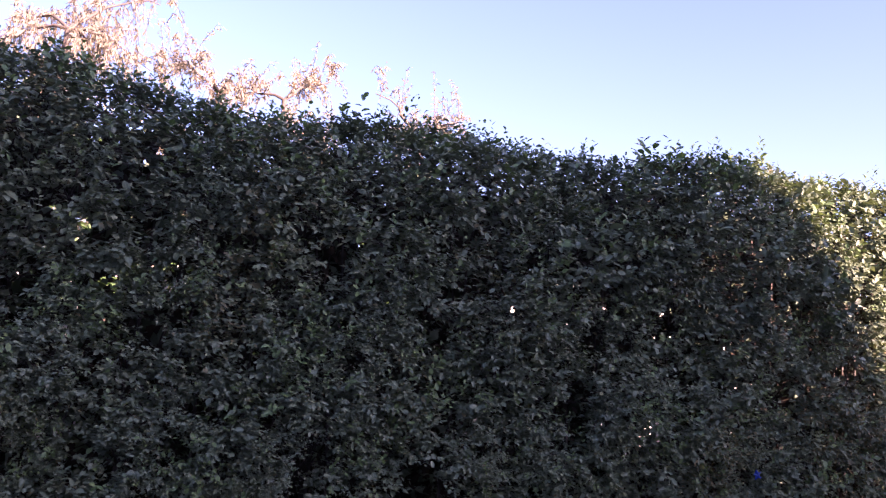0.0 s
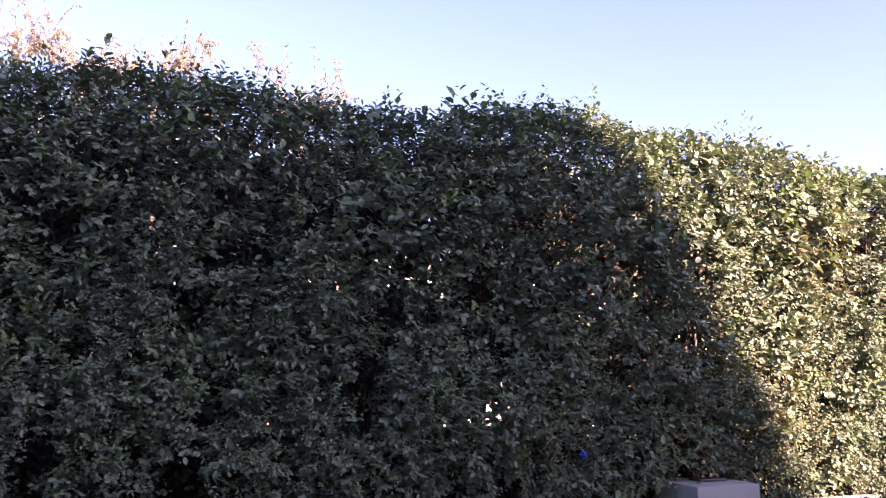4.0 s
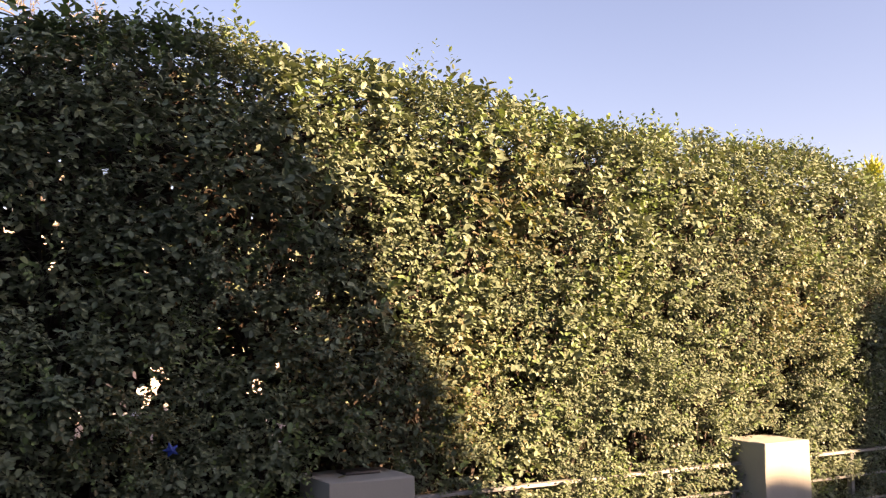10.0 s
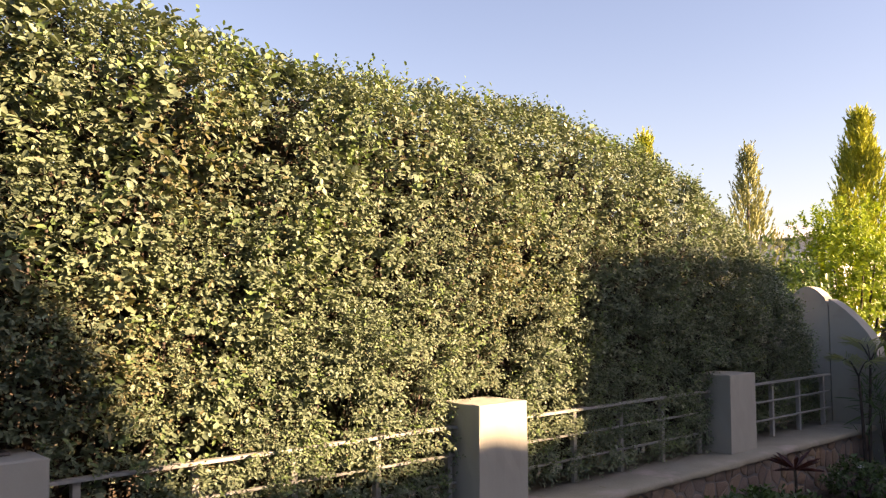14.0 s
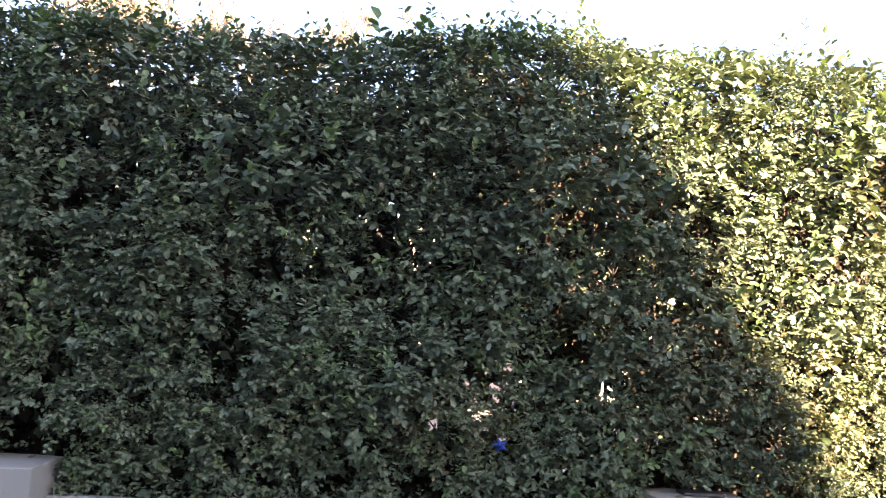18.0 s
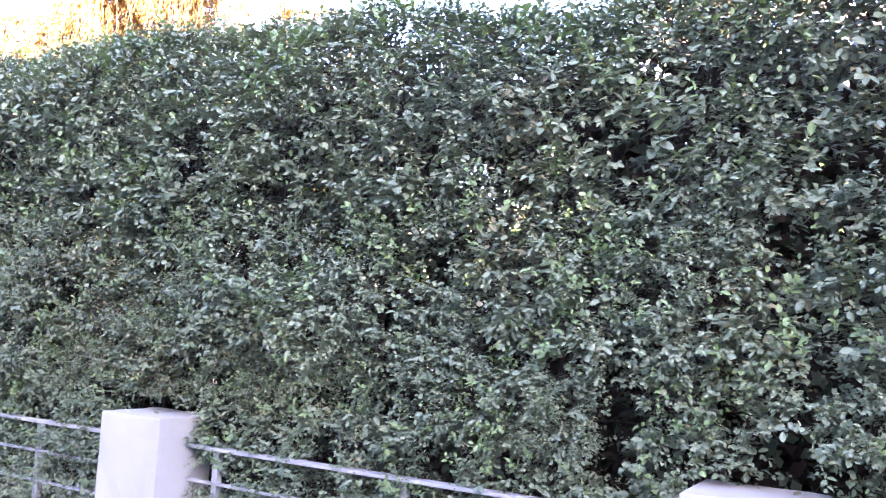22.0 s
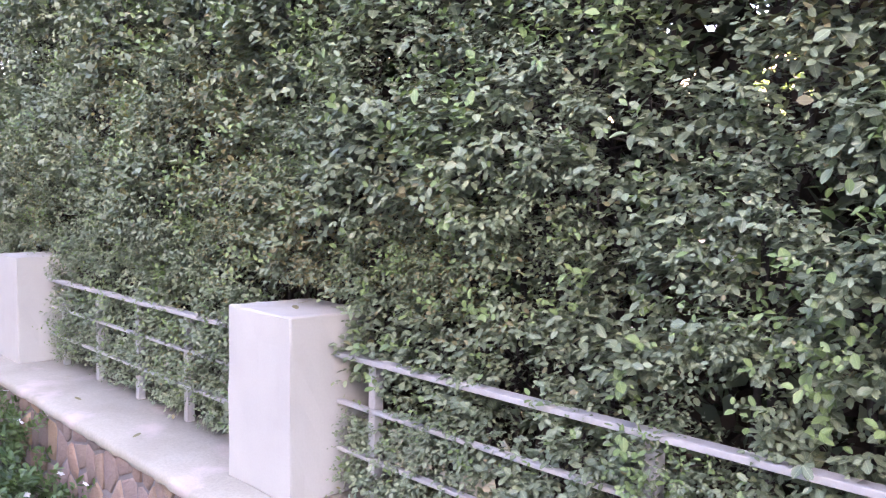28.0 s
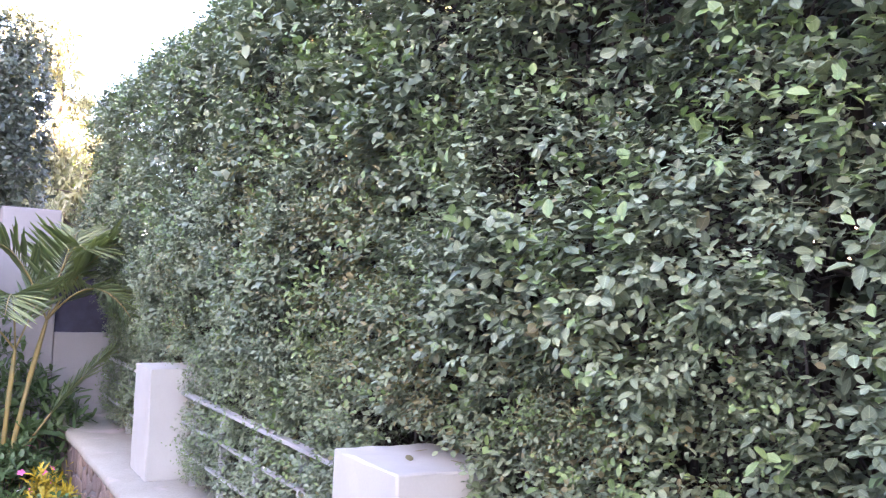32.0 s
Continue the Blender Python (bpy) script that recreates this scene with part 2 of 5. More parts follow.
LEAF_FINE = (np.array([[0, 0, -0.2], [0.24, 0.33, 0.04], [0.56, 0.5, 0.10], [0.86, 0.30, 0.0], [1, 0, -0.2], [0.86, -0.30, 0.0], [0.56, -0.5, 0.10], [0.24, -0.33, 0.04]]),
             np.array([[0, 2, 1], [0, 4, 2], [4, 3, 2], [0, 7, 6], [0, 6, 4], [4, 6, 5]]))
LEAF_MID = (np.array([[0, 0, -0.2], [0.32, 0.42, 0.08], [0.76, 0.42, 0.08], [1, 0, -0.2], [0.76, -0.42, 0.08], [0.32, -0.42, 0.08]]),
            np.array([[0, 2, 1], [0, 3, 2], [0, 4, 3], [0, 5, 4]]))
LEAF_PLAIN = (np.array([[0, 0, 0], [0.55, 0.5, 0.05], [1, 0, -0.1], [0.55, -0.5, 0.05]]), np.array([[0, 3, 1], [3, 2, 1]]))


def leaf_arrays(shape, P, D, N, L, W, curl=0.12, fold=0.16):
    """Corners and triangles of many leaves: base P, way D, face N, length L, width W."""
    form, tris = shape
    D = unit(D)
    S = unit(np.cross(N, D))
    N = np.cross(D, S)
    u, v, w = form[:, 0], form[:, 1], form[:, 2]
    curl, fold = (np.broadcast_to(k, len(P)) for k in (curl, fold))
    drop = -(u ** 2)[None] * (curl * L)[:, None] + 2 * w[None] * (fold * W)[:, None]
    V = P[:, None] + u[None, :, None] * L[:, None, None] * D[:, None] + v[None, :, None] * W[:, None, None] * S[:, None] + drop[..., None] * N[:, None]
    T = tris[None] + (np.arange(len(P)) * len(form))[:, None, None]
    return V.reshape(-1, 3), T.reshape(-1, 3)


def leaf_uv(shape, n):
    """Place along and across each of n leaves, for their veins."""
    return np.tile(shape[0][:, :2] + np.array([0, 0.5]), (n, 1))


def joined(groups):
    """Several (corners, triangles, material) into one."""
    vs, ts, ms, base = [], [], [], 0
    for v, t, m in groups:
        vs.append(v)
        ts.append(t + base)
        ms.append(np.full(len(t), m) if np.ndim(m) == 0 else m)
        base += len(v)
    return np.concatenate(vs), np.concatenate(ts), np.concatenate(ms)


def waves(x, z, seed, size):
    """Smooth noise about -1 to 1 over a plane, from summed sines."""
    r = np.random.default_rng(seed)
    out = np.zeros(np.broadcast(x, z).shape)
    for _ in range(9):
        a, f, p = r.uniform(0, np.pi), r.uniform(0.6, 1.6) * 2 * np.pi / size, r.uniform(0, 2 * np.pi)
        out = out + np.sin((x * np.cos(a) + z * np.sin(a)) * f + p)
    return out / 4.2


# ---- plan ----
PILLARS = (-5.61, -2.75, 0.0, 2.74, 5.41, 8.16)
PILLAR_W, PILLAR_D = 0.40, 0.33
LEFT_END, RIGHT_END = -8.0, 10.35
COPING_Z, PILLAR_Z = 0.55, 1.15

# ---- ground ----
xs = np.concatenate([[-900, -300, -100, -40], np.linspace(-20, 25, 46), [50, 110, 300, 900]])
ys = np.concatenate([[-900, -300, -100, -40, -20], np.linspace(-12, 12, 33), [20, 40, 100, 300, 900]])
gx, gy = np.meshgrid(xs, ys)
near = np.exp(-((gx / 30) ** 2 + (gy / 20) ** 2))
gz = -0.02 + 0.03 * waves(gx, gy, 3, 4.0) * near
i = (np.arange(len(ys) - 1)[:, None] * len(xs) + np.arange(len(xs) - 1)[None]).ravel()
ground = part("ground", mesh_of("ground", np.stack([gx, gy, gz], -1).reshape(-1, 3), np.stack([i, i + 1, i + len(xs) + 1, i + len(xs)], -1), [M_GROUND]))
tagged(ground, "dry earth and thin grass reaching the horizon", "ground", kind="structure")
bed_x, bed_y = np.meshgrid(np.linspace(-8.0, 10.35, 140), np.linspace(-1.25, -0.12, 12))
bed_z = 0.10 + 0.035 * waves(bed_x, bed_y, 5, 0.5) - 0.10 * np.clip((-bed_y - 1.0) / 0.25, 0, 1)
i = (np.arange(11)[:, None] * 140 + np.arange(139)[None]).ravel()
bed = part("garden_bed", mesh_of("garden_bed", np.stack([bed_x, bed_y, bed_z], -1).reshape(-1, 3), np.stack([i, i + 1, i + 141, i + 140], -1), [M_SOIL], smooth=True))
tagged(bed, "dark crumbly soil of the planting bed below the wall", "soil", kind="structure")
path = part("pavement", box("pavement", (-8.0, -13.9, -0.25), (14.0, -1.27, 0.03), M_PAVING, 0.01))
tagged(path, "pale concrete garden path beside the planting bed", "pavement", kind="structure")

# ---- unseen house-like blocks behind the camera, added to cast the shadows ----
def prism_y(profile, y0, y1):
    """A profile of (x, z) corners drawn out from y0 to y1."""
    bm = bmesh.new()
    a = [bm.verts.new((x, y0, z)) for x, z in profile]
    b = [bm.verts.new((x, y1, z)) for x, z in profile]
    bm.faces.new(a)
    bm.faces.new(b[::-1])
    for k in range(len(a)):
        bm.faces.new((a[k], b[k], b[(k + 1) % len(a)], a[(k + 1) % len(a)]))
    bmesh.ops.recalc_face_normals(bm, faces=bm.faces[:])
    return bm


house = thing("house", (0, 0, 0), "unseen pale house-like blocks added to cast the garden's shadow edges", "house")
# outline is the hedge's shadow edge projected back along the sun
part("wall", bm_mesh("wall", prism_y([(-15, 0), (13.66, 0), (13.80, 3.75), (11.84, 7.45), (11.47, 7.85), (11.23, 8.21), (10.88, 8.70), (10.53, 9.45), (10.32, 10.05), (-15, 10.05)], -20, -14), M_WALL), house)
# unseen strip with an uneven top, added to shade the pillar's lower part
part("shadow_strip", bm_mesh("shadow_strip", prism_y([(13.66, 0), (14.7, 0), (14.7, 7.49), (14.2, 7.54), (13.8, 7.47), (13.4, 7.55), (12.9, 7.48), (12.4, 7.54), (11.66, 7.50)], -14.5, -14.02), M_WALL), house)
# unseen block, added to shade the hedge's right end and the curved wall
bm = prism_y([(14.44, 0), (30, 0), (30, 8.47), (18.5, 8.47), (17.9, 8.71), (14.44, 8.71)], -19, -14.0)
for v in bm.verts:
    v.co.x += (-14.0 - v.co.y) * 0.58
part("wall", bm_mesh("wall", bm, M_WALL), house)

# ---- low wall, coping, pillars, railings ----
base_wall = thing("garden_wall", (0, 0, 0), "low garden wall faced with irregular brown and grey stones", "wall", kind="structure")
part("backing", box("backing", (LEFT_END, -0.125, -0.05), (RIGHT_END, 0.50, 0.50), M_MORTAR), base_wall)

n = 320
cx = np.linspace(LEFT_END, RIGHT_END, n)
edge = -0.17 + 0.006 * waves(cx, 0 * cx, 11, 0.35) + 0.004 * waves(cx, 0 * cx, 13, 0.15)
lip = 0.004 * waves(cx, 0 * cx, 12, 0.2)
rows = [(edge + 0.006, 0.503 + lip), (edge, 0.510 + lip), (edge, 0.538 + lip * 0.5), (edge + 0.012, COPING_Z + 0 * cx), (0 * cx + 0.02, COPING_Z + 0 * cx), (0 * cx + 0.52, COPING_Z + 0 * cx), (0 * cx + 0.52, 0.503 + 0 * cx)]
v = np.concatenate([np.stack([cx, y, z], -1) for y, z in rows])
q = []
for r in range(len(rows) - 1):
    k = np.arange(n - 1) + r * n
    q.append(np.stack([k, k + 1, k + n + 1, k + n], -1))
coping = part("coping", mesh_of("coping", v, np.concatenate(q), [M_COPING]))
tagged(coping, "worn pale concrete coping with stains and chipped front edge", "coping", kind="structure")


def pillar_mesh(seed):
    bm = box_bm((-PILLAR_W / 2, 0, 0), (PILLAR_W / 2, PILLAR_D, PILLAR_Z - COPING_Z))
    bmesh.ops.subdivide_edges(bm, edges=bm.edges[:], cuts=5, use_grid_fill=True)
    sharp = [e for e in bm.edges if e.calc_face_angle(0) > 0.5]
    bmesh.ops.bevel(bm, geom=sharp, offset=0.006, segments=2, affect="EDGES", profile=0.55)
    r = random.Random(seed)
    for v in bm.verts:
        rim = min(abs(abs(v.co.x) - PILLAR_W / 2), abs(v.co.y), abs(v.co.z - PILLAR_Z + COPING_Z)) < 0.012
        v.co += Vector((r.uniform(-1, 1), r.uniform(-1, 1), r.uniform(-1, 1))) * (0.0022 if rim else 0.001)
        v.co.x *= 1.012 - 0.02 * v.co.z
    return bm_mesh("fence_pillar", bm, M_PAINT)


for k, px in enumerate(PILLARS):
    ob = part("fence_pillar", pillar_mesh(k))
    ob.location = (px, 0, COPING_Z)
    tagged(ob, "square off-white rendered fence pillar standing on the coping", "pillar", "pillars along the fence")

RAIL_Y = 0.20
ends = [LEFT_END] + [p for q2 in PILLARS for p in (q2 - PILLAR_W / 2, q2 + PILLAR_W / 2)] + [RIGHT_END - 0.15]
post_me = box("post", (-0.017, -0.017, 0), (0.017, 0.017, 0.465), M_RAIL, 0.002, 1)
for a, b in zip(ends[::2], ends[1::2]):
    fence = thing("fence_railing", ((a + b) / 2, RAIL_Y, COPING_Z), "grey painted steel railing with three rails, hedge growing through", "railing", "railings between pillars")
    half = (b - a) / 2
    for h, w, th in ((0.472, 0.022, 0.012), (0.315, 0.012, 0.009), (0.160, 0.012, 0.009)):
        part("rail", box("rail", (-half, -w - 0.012, h - th), (half, w - 0.012, h + th * 0.4), M_RAIL, 0.002, 1), fence)
    start = a + 0.17 if a > LEFT_END + 0.1 else b - 0.15 - 4 * 0.515
    for k in range(5):
        x = start + k * 0.515
        if a + 0.03 < x < b - 0.02 and abs(x + 1.865) > 0.1:
            ob = part("post", post_me, fence)
            ob.location = (x - (a + b) / 2, 0.008, 0)

# ---- hedge ----
HOLES_LEFT = ((-2.70, 1.26, 0.08), (-2.68, 1.69, 0.05), (-1.55, 2.13, 0.10), (-1.43, 1.36, 0.10), (-1.36, 1.54, 0.06), (-1.26, 2.40, 0.11), (-1.19, 1.86, 0.11), (-1.12, 1.32, 0.12), (-1.05, 2.12, 0.10),
              (-0.90, 2.19, 0.10), (-0.62, 2.18, 0.09), (-0.50, 2.30, 0.09), (-0.77, 2.50, 0.07), (-0.66, 1.21, 0.07), (-0.02, 2.50, 0.08), (0.12, 2.25, 0.07))
HOLES_RIGHT = ((0.44, 1.35, 0.09), (0.66, 1.43, 0.05), (0.43, 2.04, 0.05), (0.84, 2.20, 0.07), (0.98, 2.14, 0.10), (1.22, 2.23, 0.07), (1.42, 2.30, 0.09), (1.25, 2.50, 0.06), (1.50, 2.55, 0.08), (1.45, 2.06, 0.06),
               (1.60, 1.38, 0.11), (1.87, 1.35, 0.14), (1.92, 1.57, 0.07), (2.20, 1.86, 0.07), (2.45, 1.55, 0.10), (2.52, 1.80, 0.08), (2.60, 1.28, 0.09), (2.35, 2.45, 0.07), (1.85, 2.35, 0.05), (2.77, 2.05, 0.10))
HOLES = HOLES_LEFT + HOLES_RIGHT

FADED = ((-3.3, 1.65, 0.35), (-2.75, 1.35, 0.2), (3.6, 2.35, 0.3), (3.3, 1.5, 0.3), (5.6, 1.9, 0.35), (-4.2, 1.9, 0.3), (2.7, 1.6, 0.3))


CREST_X = (-9.4, -8.6, -6.5, -4.5, -3.7, -2.8, -2.0, -1.5, -1.0, -0.5, -0.1, 0.15, 0.4, 1.15, 1.5, 1.75, 2.05, 2.3, 2.6, 3.1, 3.45, 3.75, 4.2, 4.7, 5.3, 6.2, 6.9, 7.5, 8.0, 8.5, 8.9, 9.6, 10.1, 10.5)
CREST_Z = (3.2, 3.34, 3.34, 3.22, 3.22, 3.16, 3.09, 3.08, 3.00, 3.00, 3.05, 3.05, 3.01, 3.01, 3.07, 3.11, 3.14, 3.12, 3.07, 3.09, 3.10, 3.04, 2.99, 2.99, 3.03, 3.05, 2.94, 2.90, 2.73, 2.55, 2.32, 1.87, 1.42, 0.9)


def crest(x):
    """Height of the hedge's top along it."""
    return np.interp(x, CREST_X, CREST_Z) + 0.015 * waves(x, 0 * x, 24, 0.4)


def front(x, z):
    """Distance of the hedge's face behind the pillars' face, at a place and height."""
    top = crest(x)
    d = np.interp(z, [0.5, 0.95, 1.1, 1.6, 2.3], [0.19, 0.18, 0.20, 0.09, 0.10])
    s = np.clip((z - (top - 0.62)) / 0.62, 0, 1)
    d = d + 0.55 * (1 - np.sqrt(np.maximum(1 - s ** 2.2, 0)))
    d = d - 0.025 * np.clip((x - 2.9) / 0.6, 0, 1) * np.clip((1.35 - z) / 0.3, 0, 1)
    d = d + 0.07 * waves(x, z, 22, 0.9) * np.clip((z - 1.0) / 0.4, 0.25, 1) + (0.034 * waves(x, z * 1.3, 23, 0.33) + 0.022 * waves(x, z * 1.5, 25, 0.17)) * np.clip((z - 0.9) / 0.4, 0.4, 1)
    d = d + 0.12 * np.clip((x - 8.3) / 0.3, 0, 1) * np.clip((1.25 - z) / 0.2, 0, 1)
    return d - 0.03 * np.clip((-5.5 - x) / 2.5, 0, 1) * np.clip((z - 1.9), 0, 1)


def thin(x, z, back=0.0, grow=1.0):
    """How far the foliage is thinned by gaps, 0 to 1; gaps run on slantwise into the depth."""
    out = np.zeros(len(x))
    for hx, hz, r in HOLES:
        r = r * (0.9 if hx < 0.3 else 0.8)
        c = x - hx - (-0.45 if hx < -0.1 else 0.05 if hx < 1.2 else 0.15) * back
        out = np.maximum(out, np.exp(-((c / (r * grow * 0.85)) ** 2 + ((z - hz) / (r * grow * 0.8)) ** 2) ** 2))
    return out


def sprigs(P, A, count, length, size, r, droop=0.0, tip=0.0, flat=None):
    """Leaves set round short shoots that start at P and grow along A; flat, for each shoot, lays them out level. Gives base, way, face, length, place along the shoot."""
    n = len(P)
    A = unit(A)
    flat = (np.zeros(n) if flat is None else flat)[:, None, None]
    side = unit(np.cross(A, UP[None] + 0.01))
    over = np.cross(side, A)
    t = (np.arange(count)[None] + 0.5 + r.uniform(-0.3, 0.3, (n, count))) / count
    turn = np.arange(count)[None] * 2.4 + r.uniform(0, 6.28, (n, 1)) + r.normal(0, 0.35, (n, count))
    out = np.cos(turn)[..., None] * side[:, None] + np.sin(turn)[..., None] * over[:, None]
    lean = (0.35 + 0.75 * t)[..., None]
    way = out + lean * A[:, None] + np.array([0, 0, -droop]) + r.normal(0, 0.18, (n, count, 3))
    way[..., 2:] = way[..., 2:] * (1 - 0.6 * flat) - 0.22 * flat
    face = (0.65 - 0.08 * flat) * A[:, None] + (0.70 + 0.12 * flat) * UP + r.normal(0, 0.32, (n, count, 3))
    base = P[:, None] + A[:, None] * (t * length[:, None])[..., None]
    big = size[:, None] * (1.05 - 0.45 * np.abs(t - 0.45)) * r.lognormal(0, 0.18, (n, count)).clip(0.6, 1.4) * (1 - tip * t ** 3)
    return base.reshape(-1, 3), way.reshape(-1, 3), face.reshape(-1, 3), big.reshape(-1), t.reshape(-1)


def recess_depth(x, z):
    """Small hollows between the shoots, 0 to 1."""
    return np.clip(2.2 * np.maximum(waves(x, z * 1.25, 33, 0.20) - 0.28, waves(x, z * 1.25, 34, 0.11) - 0.42), 0, 1)


def hollow(x, z):
    """Deeper dark hollows, about ten centimetres wide, 0 to 1."""
    return np.clip((np.maximum(waves(x, z * 1.2, 35, 0.42), waves(x, z * 1.4, 36, 0.30) - 0.1) - 0.62) * 3.0, 0, 1) * np.clip((crest(x) - 0.25 - z) / 0.2, 0, 1)


def leaf_size(x, z):
    """Usual length of a leaf: small low down where it is clipped often, larger towards the top."""
    return np.interp(z, [0.6, 1.3, 1.8, 2.4, 3.0], [0.023, 0.0235, 0.027, 0.035, 0.036]) * np.clip(1.0 + 0.30 * waves(x, z, 41, 0.7), 0.72, 1.35) * np.interp(x, [-0.2, 0.8, 3.5, 5.5], [0.86, 1.0, 1.0, 0.82])


LEAVES_EACH = 7


def face_foliage(layers, x0, x1, r):
    """Shoots over the hedge's face, so many that their leaves would cover it that many times."""
    least = 0.0142
    n = int((x1 - x0) * 2.77 * layers / (LEAVES_EACH * 0.39 * least ** 2))
    x = r.uniform(x0, x1, n)
    z = r.uniform(0.58, 3.35, n)
    size = leaf_size(x, z)
    steep = (front(x, z + 0.01) - front(x, z)) / 0.01
    ok = (r.uniform(0, 1, n) < (least / size) ** 2 * np.clip(np.sqrt(1 + steep ** 2), 1, 2.6)) & (z < crest(x) - 0.02)
    x, z, size = x[ok], z[ok], size[ok]
    n = len(x)
    bare = 0.74 * thin(x, z) * np.clip(0.66 + 0.9 * waves(x, z, 37, 0.08), 0, 1) + 0.20 * np.clip(waves(x, z, 31, 0.42) - 0.25, 0, 1) + 0.97 * recess_depth(x, z) + 0.92 * hollow(x, z)
    # nothing grows through the pillars
    gap = np.min(np.abs(x[:, None] - np.array(PILLARS)[None]), 1)
    ok = (r.uniform(0, 1, n) > bare) & ((gap > PILLAR_W / 2 + 0.015) | (z > PILLAR_Z + 0.05))
    x, z, size = x[ok], z[ok], size[ok]
    y = front(x, z)
    e = 0.02
    normal = unit(np.stack([(front(x + e, z) - y) / e, -np.ones_like(x), (front(x, z + e) - y) / e], -1))
    normal[:, 2] = np.clip(normal[:, 2], -0.3, 0.95)
    normal = unit(normal)
    depth = r.exponential(0.05, len(x)) - 0.02 + 0.12 * recess_depth(x, z) + 0.20 * hollow(x, z)
    P = np.stack([x, y, z], -1) - normal * depth[:, None] - normal * 0.05
    A = normal + np.array([0, 0, 0.35]) + r.normal(0, 0.38, (len(x), 3))
    return P, A, depth, size


HEDGE_MATS = [M_LEAF, M_YOUNG, M_OLD, M_SHADE_LEAF]
hedge = thing("hedge", (0, 0.6, 0.55), "tall clipped green hedge with small glossy leaves and gaps", "hedge")
hedge.location = (0, 0, 0)
single = []
for x0, x1, layers, shape in ((-8.7, -4.2, 4.3, LEAF_PLAIN), (-4.2, -2.5, 5.2, LEAF_MID), (-2.5, 0.2, 5.2, LEAF_FINE), (0.2, 4.6, 5.0, LEAF_MID), (4.6, 10.4, 4.3, LEAF_PLAIN)):
    P, A, depth, size = face_foliage(layers, x0, x1, RNG)
    n = len(P)
    size = size * RNG.lognormal(0, 0.18, n).clip(0.65, 1.5)
    length = RNG.uniform(0.055, 0.12, n) * (0.75 + 8 * size)
    fresh = (RNG.uniform(0, 1, n) < 0.05 + 0.22 * np.clip(waves(P[:, 0], P[:, 2], 42, 0.7), 0, 1)) & (depth < 0.05)
    A = A + fresh[:, None] * np.array([0, -0.1, 0.6])
    P = P + fresh[:, None] * unit(A) * 0.035
    length = length * np.where(fresh, 1.35, 1.0)
    flat = np.where(fresh, 0.25, 1.0) * RNG.uniform(0.5, 1.0, n) * np.interp(P[:, 0], [-4.0, -2.2, 1.5, 3.5], [0.45, 1.0, 1.0, 0.45])
    B, W, F, L, t = sprigs(P, A, LEAVES_EACH, length, size, RNG, flat=flat)
    wide = L * RNG.uniform(0.52, 0.74, len(L))
    young = np.repeat(fresh, LEAVES_EACH)
    faded = np.clip(waves(P[:, 0], P[:, 2], 43, 1.1) - 0.55, 0, 1)
    for fx, fz, fr in FADED:
        faded = np.maximum(faded, 1.3 * np.exp(-((P[:, 0] - fx) ** 2 + (P[:, 2] - fz) ** 2) / fr ** 2))
    old = RNG.uniform(0, 1, len(L)) < 0.014 + 0.34 * np.repeat(faded, LEAVES_EACH)
    m = np.where(young & (t > 0.25), 1, np.where(old, 2, 0))
    if shape is LEAF_FINE:
        pick = (B[:, 0] > -2.5) & (B[:, 0] < -0.9) & (B[:, 2] > 1.2) & (B[:, 2] < 2.3) & (np.repeat(depth, LEAVES_EACH) < 0.01)
        order = np.flatnonzero(pick)[:: max(1, pick.sum() // 290)][:290]
        single = [(B[k], W[k], F[k], L[k], wide[k], m[k]) for k in order]
        stay = np.ones(len(L), bool)
        stay[order] = False
        B, W, F, L, wide, m = B[stay], W[stay], F[stay], L[stay], wide[stay], m[stay]
    # plainer leaves deep inside
    deep = B[:, 1] > front(B[:, 0], B[:, 2]) + 0.075
    for form, at in ((shape, ~deep), (LEAF_PLAIN, deep)):
        n = at.sum()
        V, T = leaf_arrays(form, B[at], W[at], F[at], L[at], wide[at], RNG.uniform(-0.05, 0.42, n), RNG.uniform(0.04, 0.34, n))
        part("foliage", mesh_of("foliage", V, T, HEDGE_MATS, np.repeat(m[at], len(form[1])), smooth=True, uv=leaf_uv(form, n) if form is LEAF_FINE else None), hedge, kind="stuff")

# top of the hedge with taller shoots
n = 7000
x = RNG.uniform(-8.6, 10.3, n)
y = RNG.uniform(0.28, 1.1, n)
z = crest(x) - 0.06 - 0.35 * np.abs((y - 0.72) / 0.5) ** 3 * 0.5
P = np.stack([x, y, z - RNG.exponential(0.06, n)], -1)
A = np.stack([RNG.normal(0, 0.35, n), (y - 0.72) * 0.8 + RNG.normal(0, 0.35, n), np.ones(n)], -1)
B, W, F, L, t = sprigs(P, A, 7, RNG.uniform(0.07, 0.14, n), 0.033 * RNG.lognormal(0, 0.16, n), RNG)
groups = [(*leaf_arrays(LEAF_PLAIN, B, W, F, L, L * 0.55), np.repeat(np.where(RNG.uniform(0, 1, len(L)) < 0.2, 1, 0), 2))]
n = 420
x = np.concatenate([RNG.uniform(-8.5, 9.6, n), np.repeat([0.94, 0.6, 2.28, 2.05, 3.33, 3.2, 4.9, 5.05, 5.2, 7.6, 8.2, -0.1, -3.3, 1.75], 4) + RNG.normal(0, 0.05, 56)])
n = len(x)
y = RNG.uniform(0.40, 0.75, n)
P = np.stack([x, y, crest(x) - 0.07], -1)
A = np.stack([RNG.normal(0, 0.25, n), RNG.normal(0, 0.2, n), np.ones(n)], -1)
ln = RNG.uniform(0.07, 0.15, n) * np.concatenate([np.ones(n - 56), np.full(56, 1.7)])
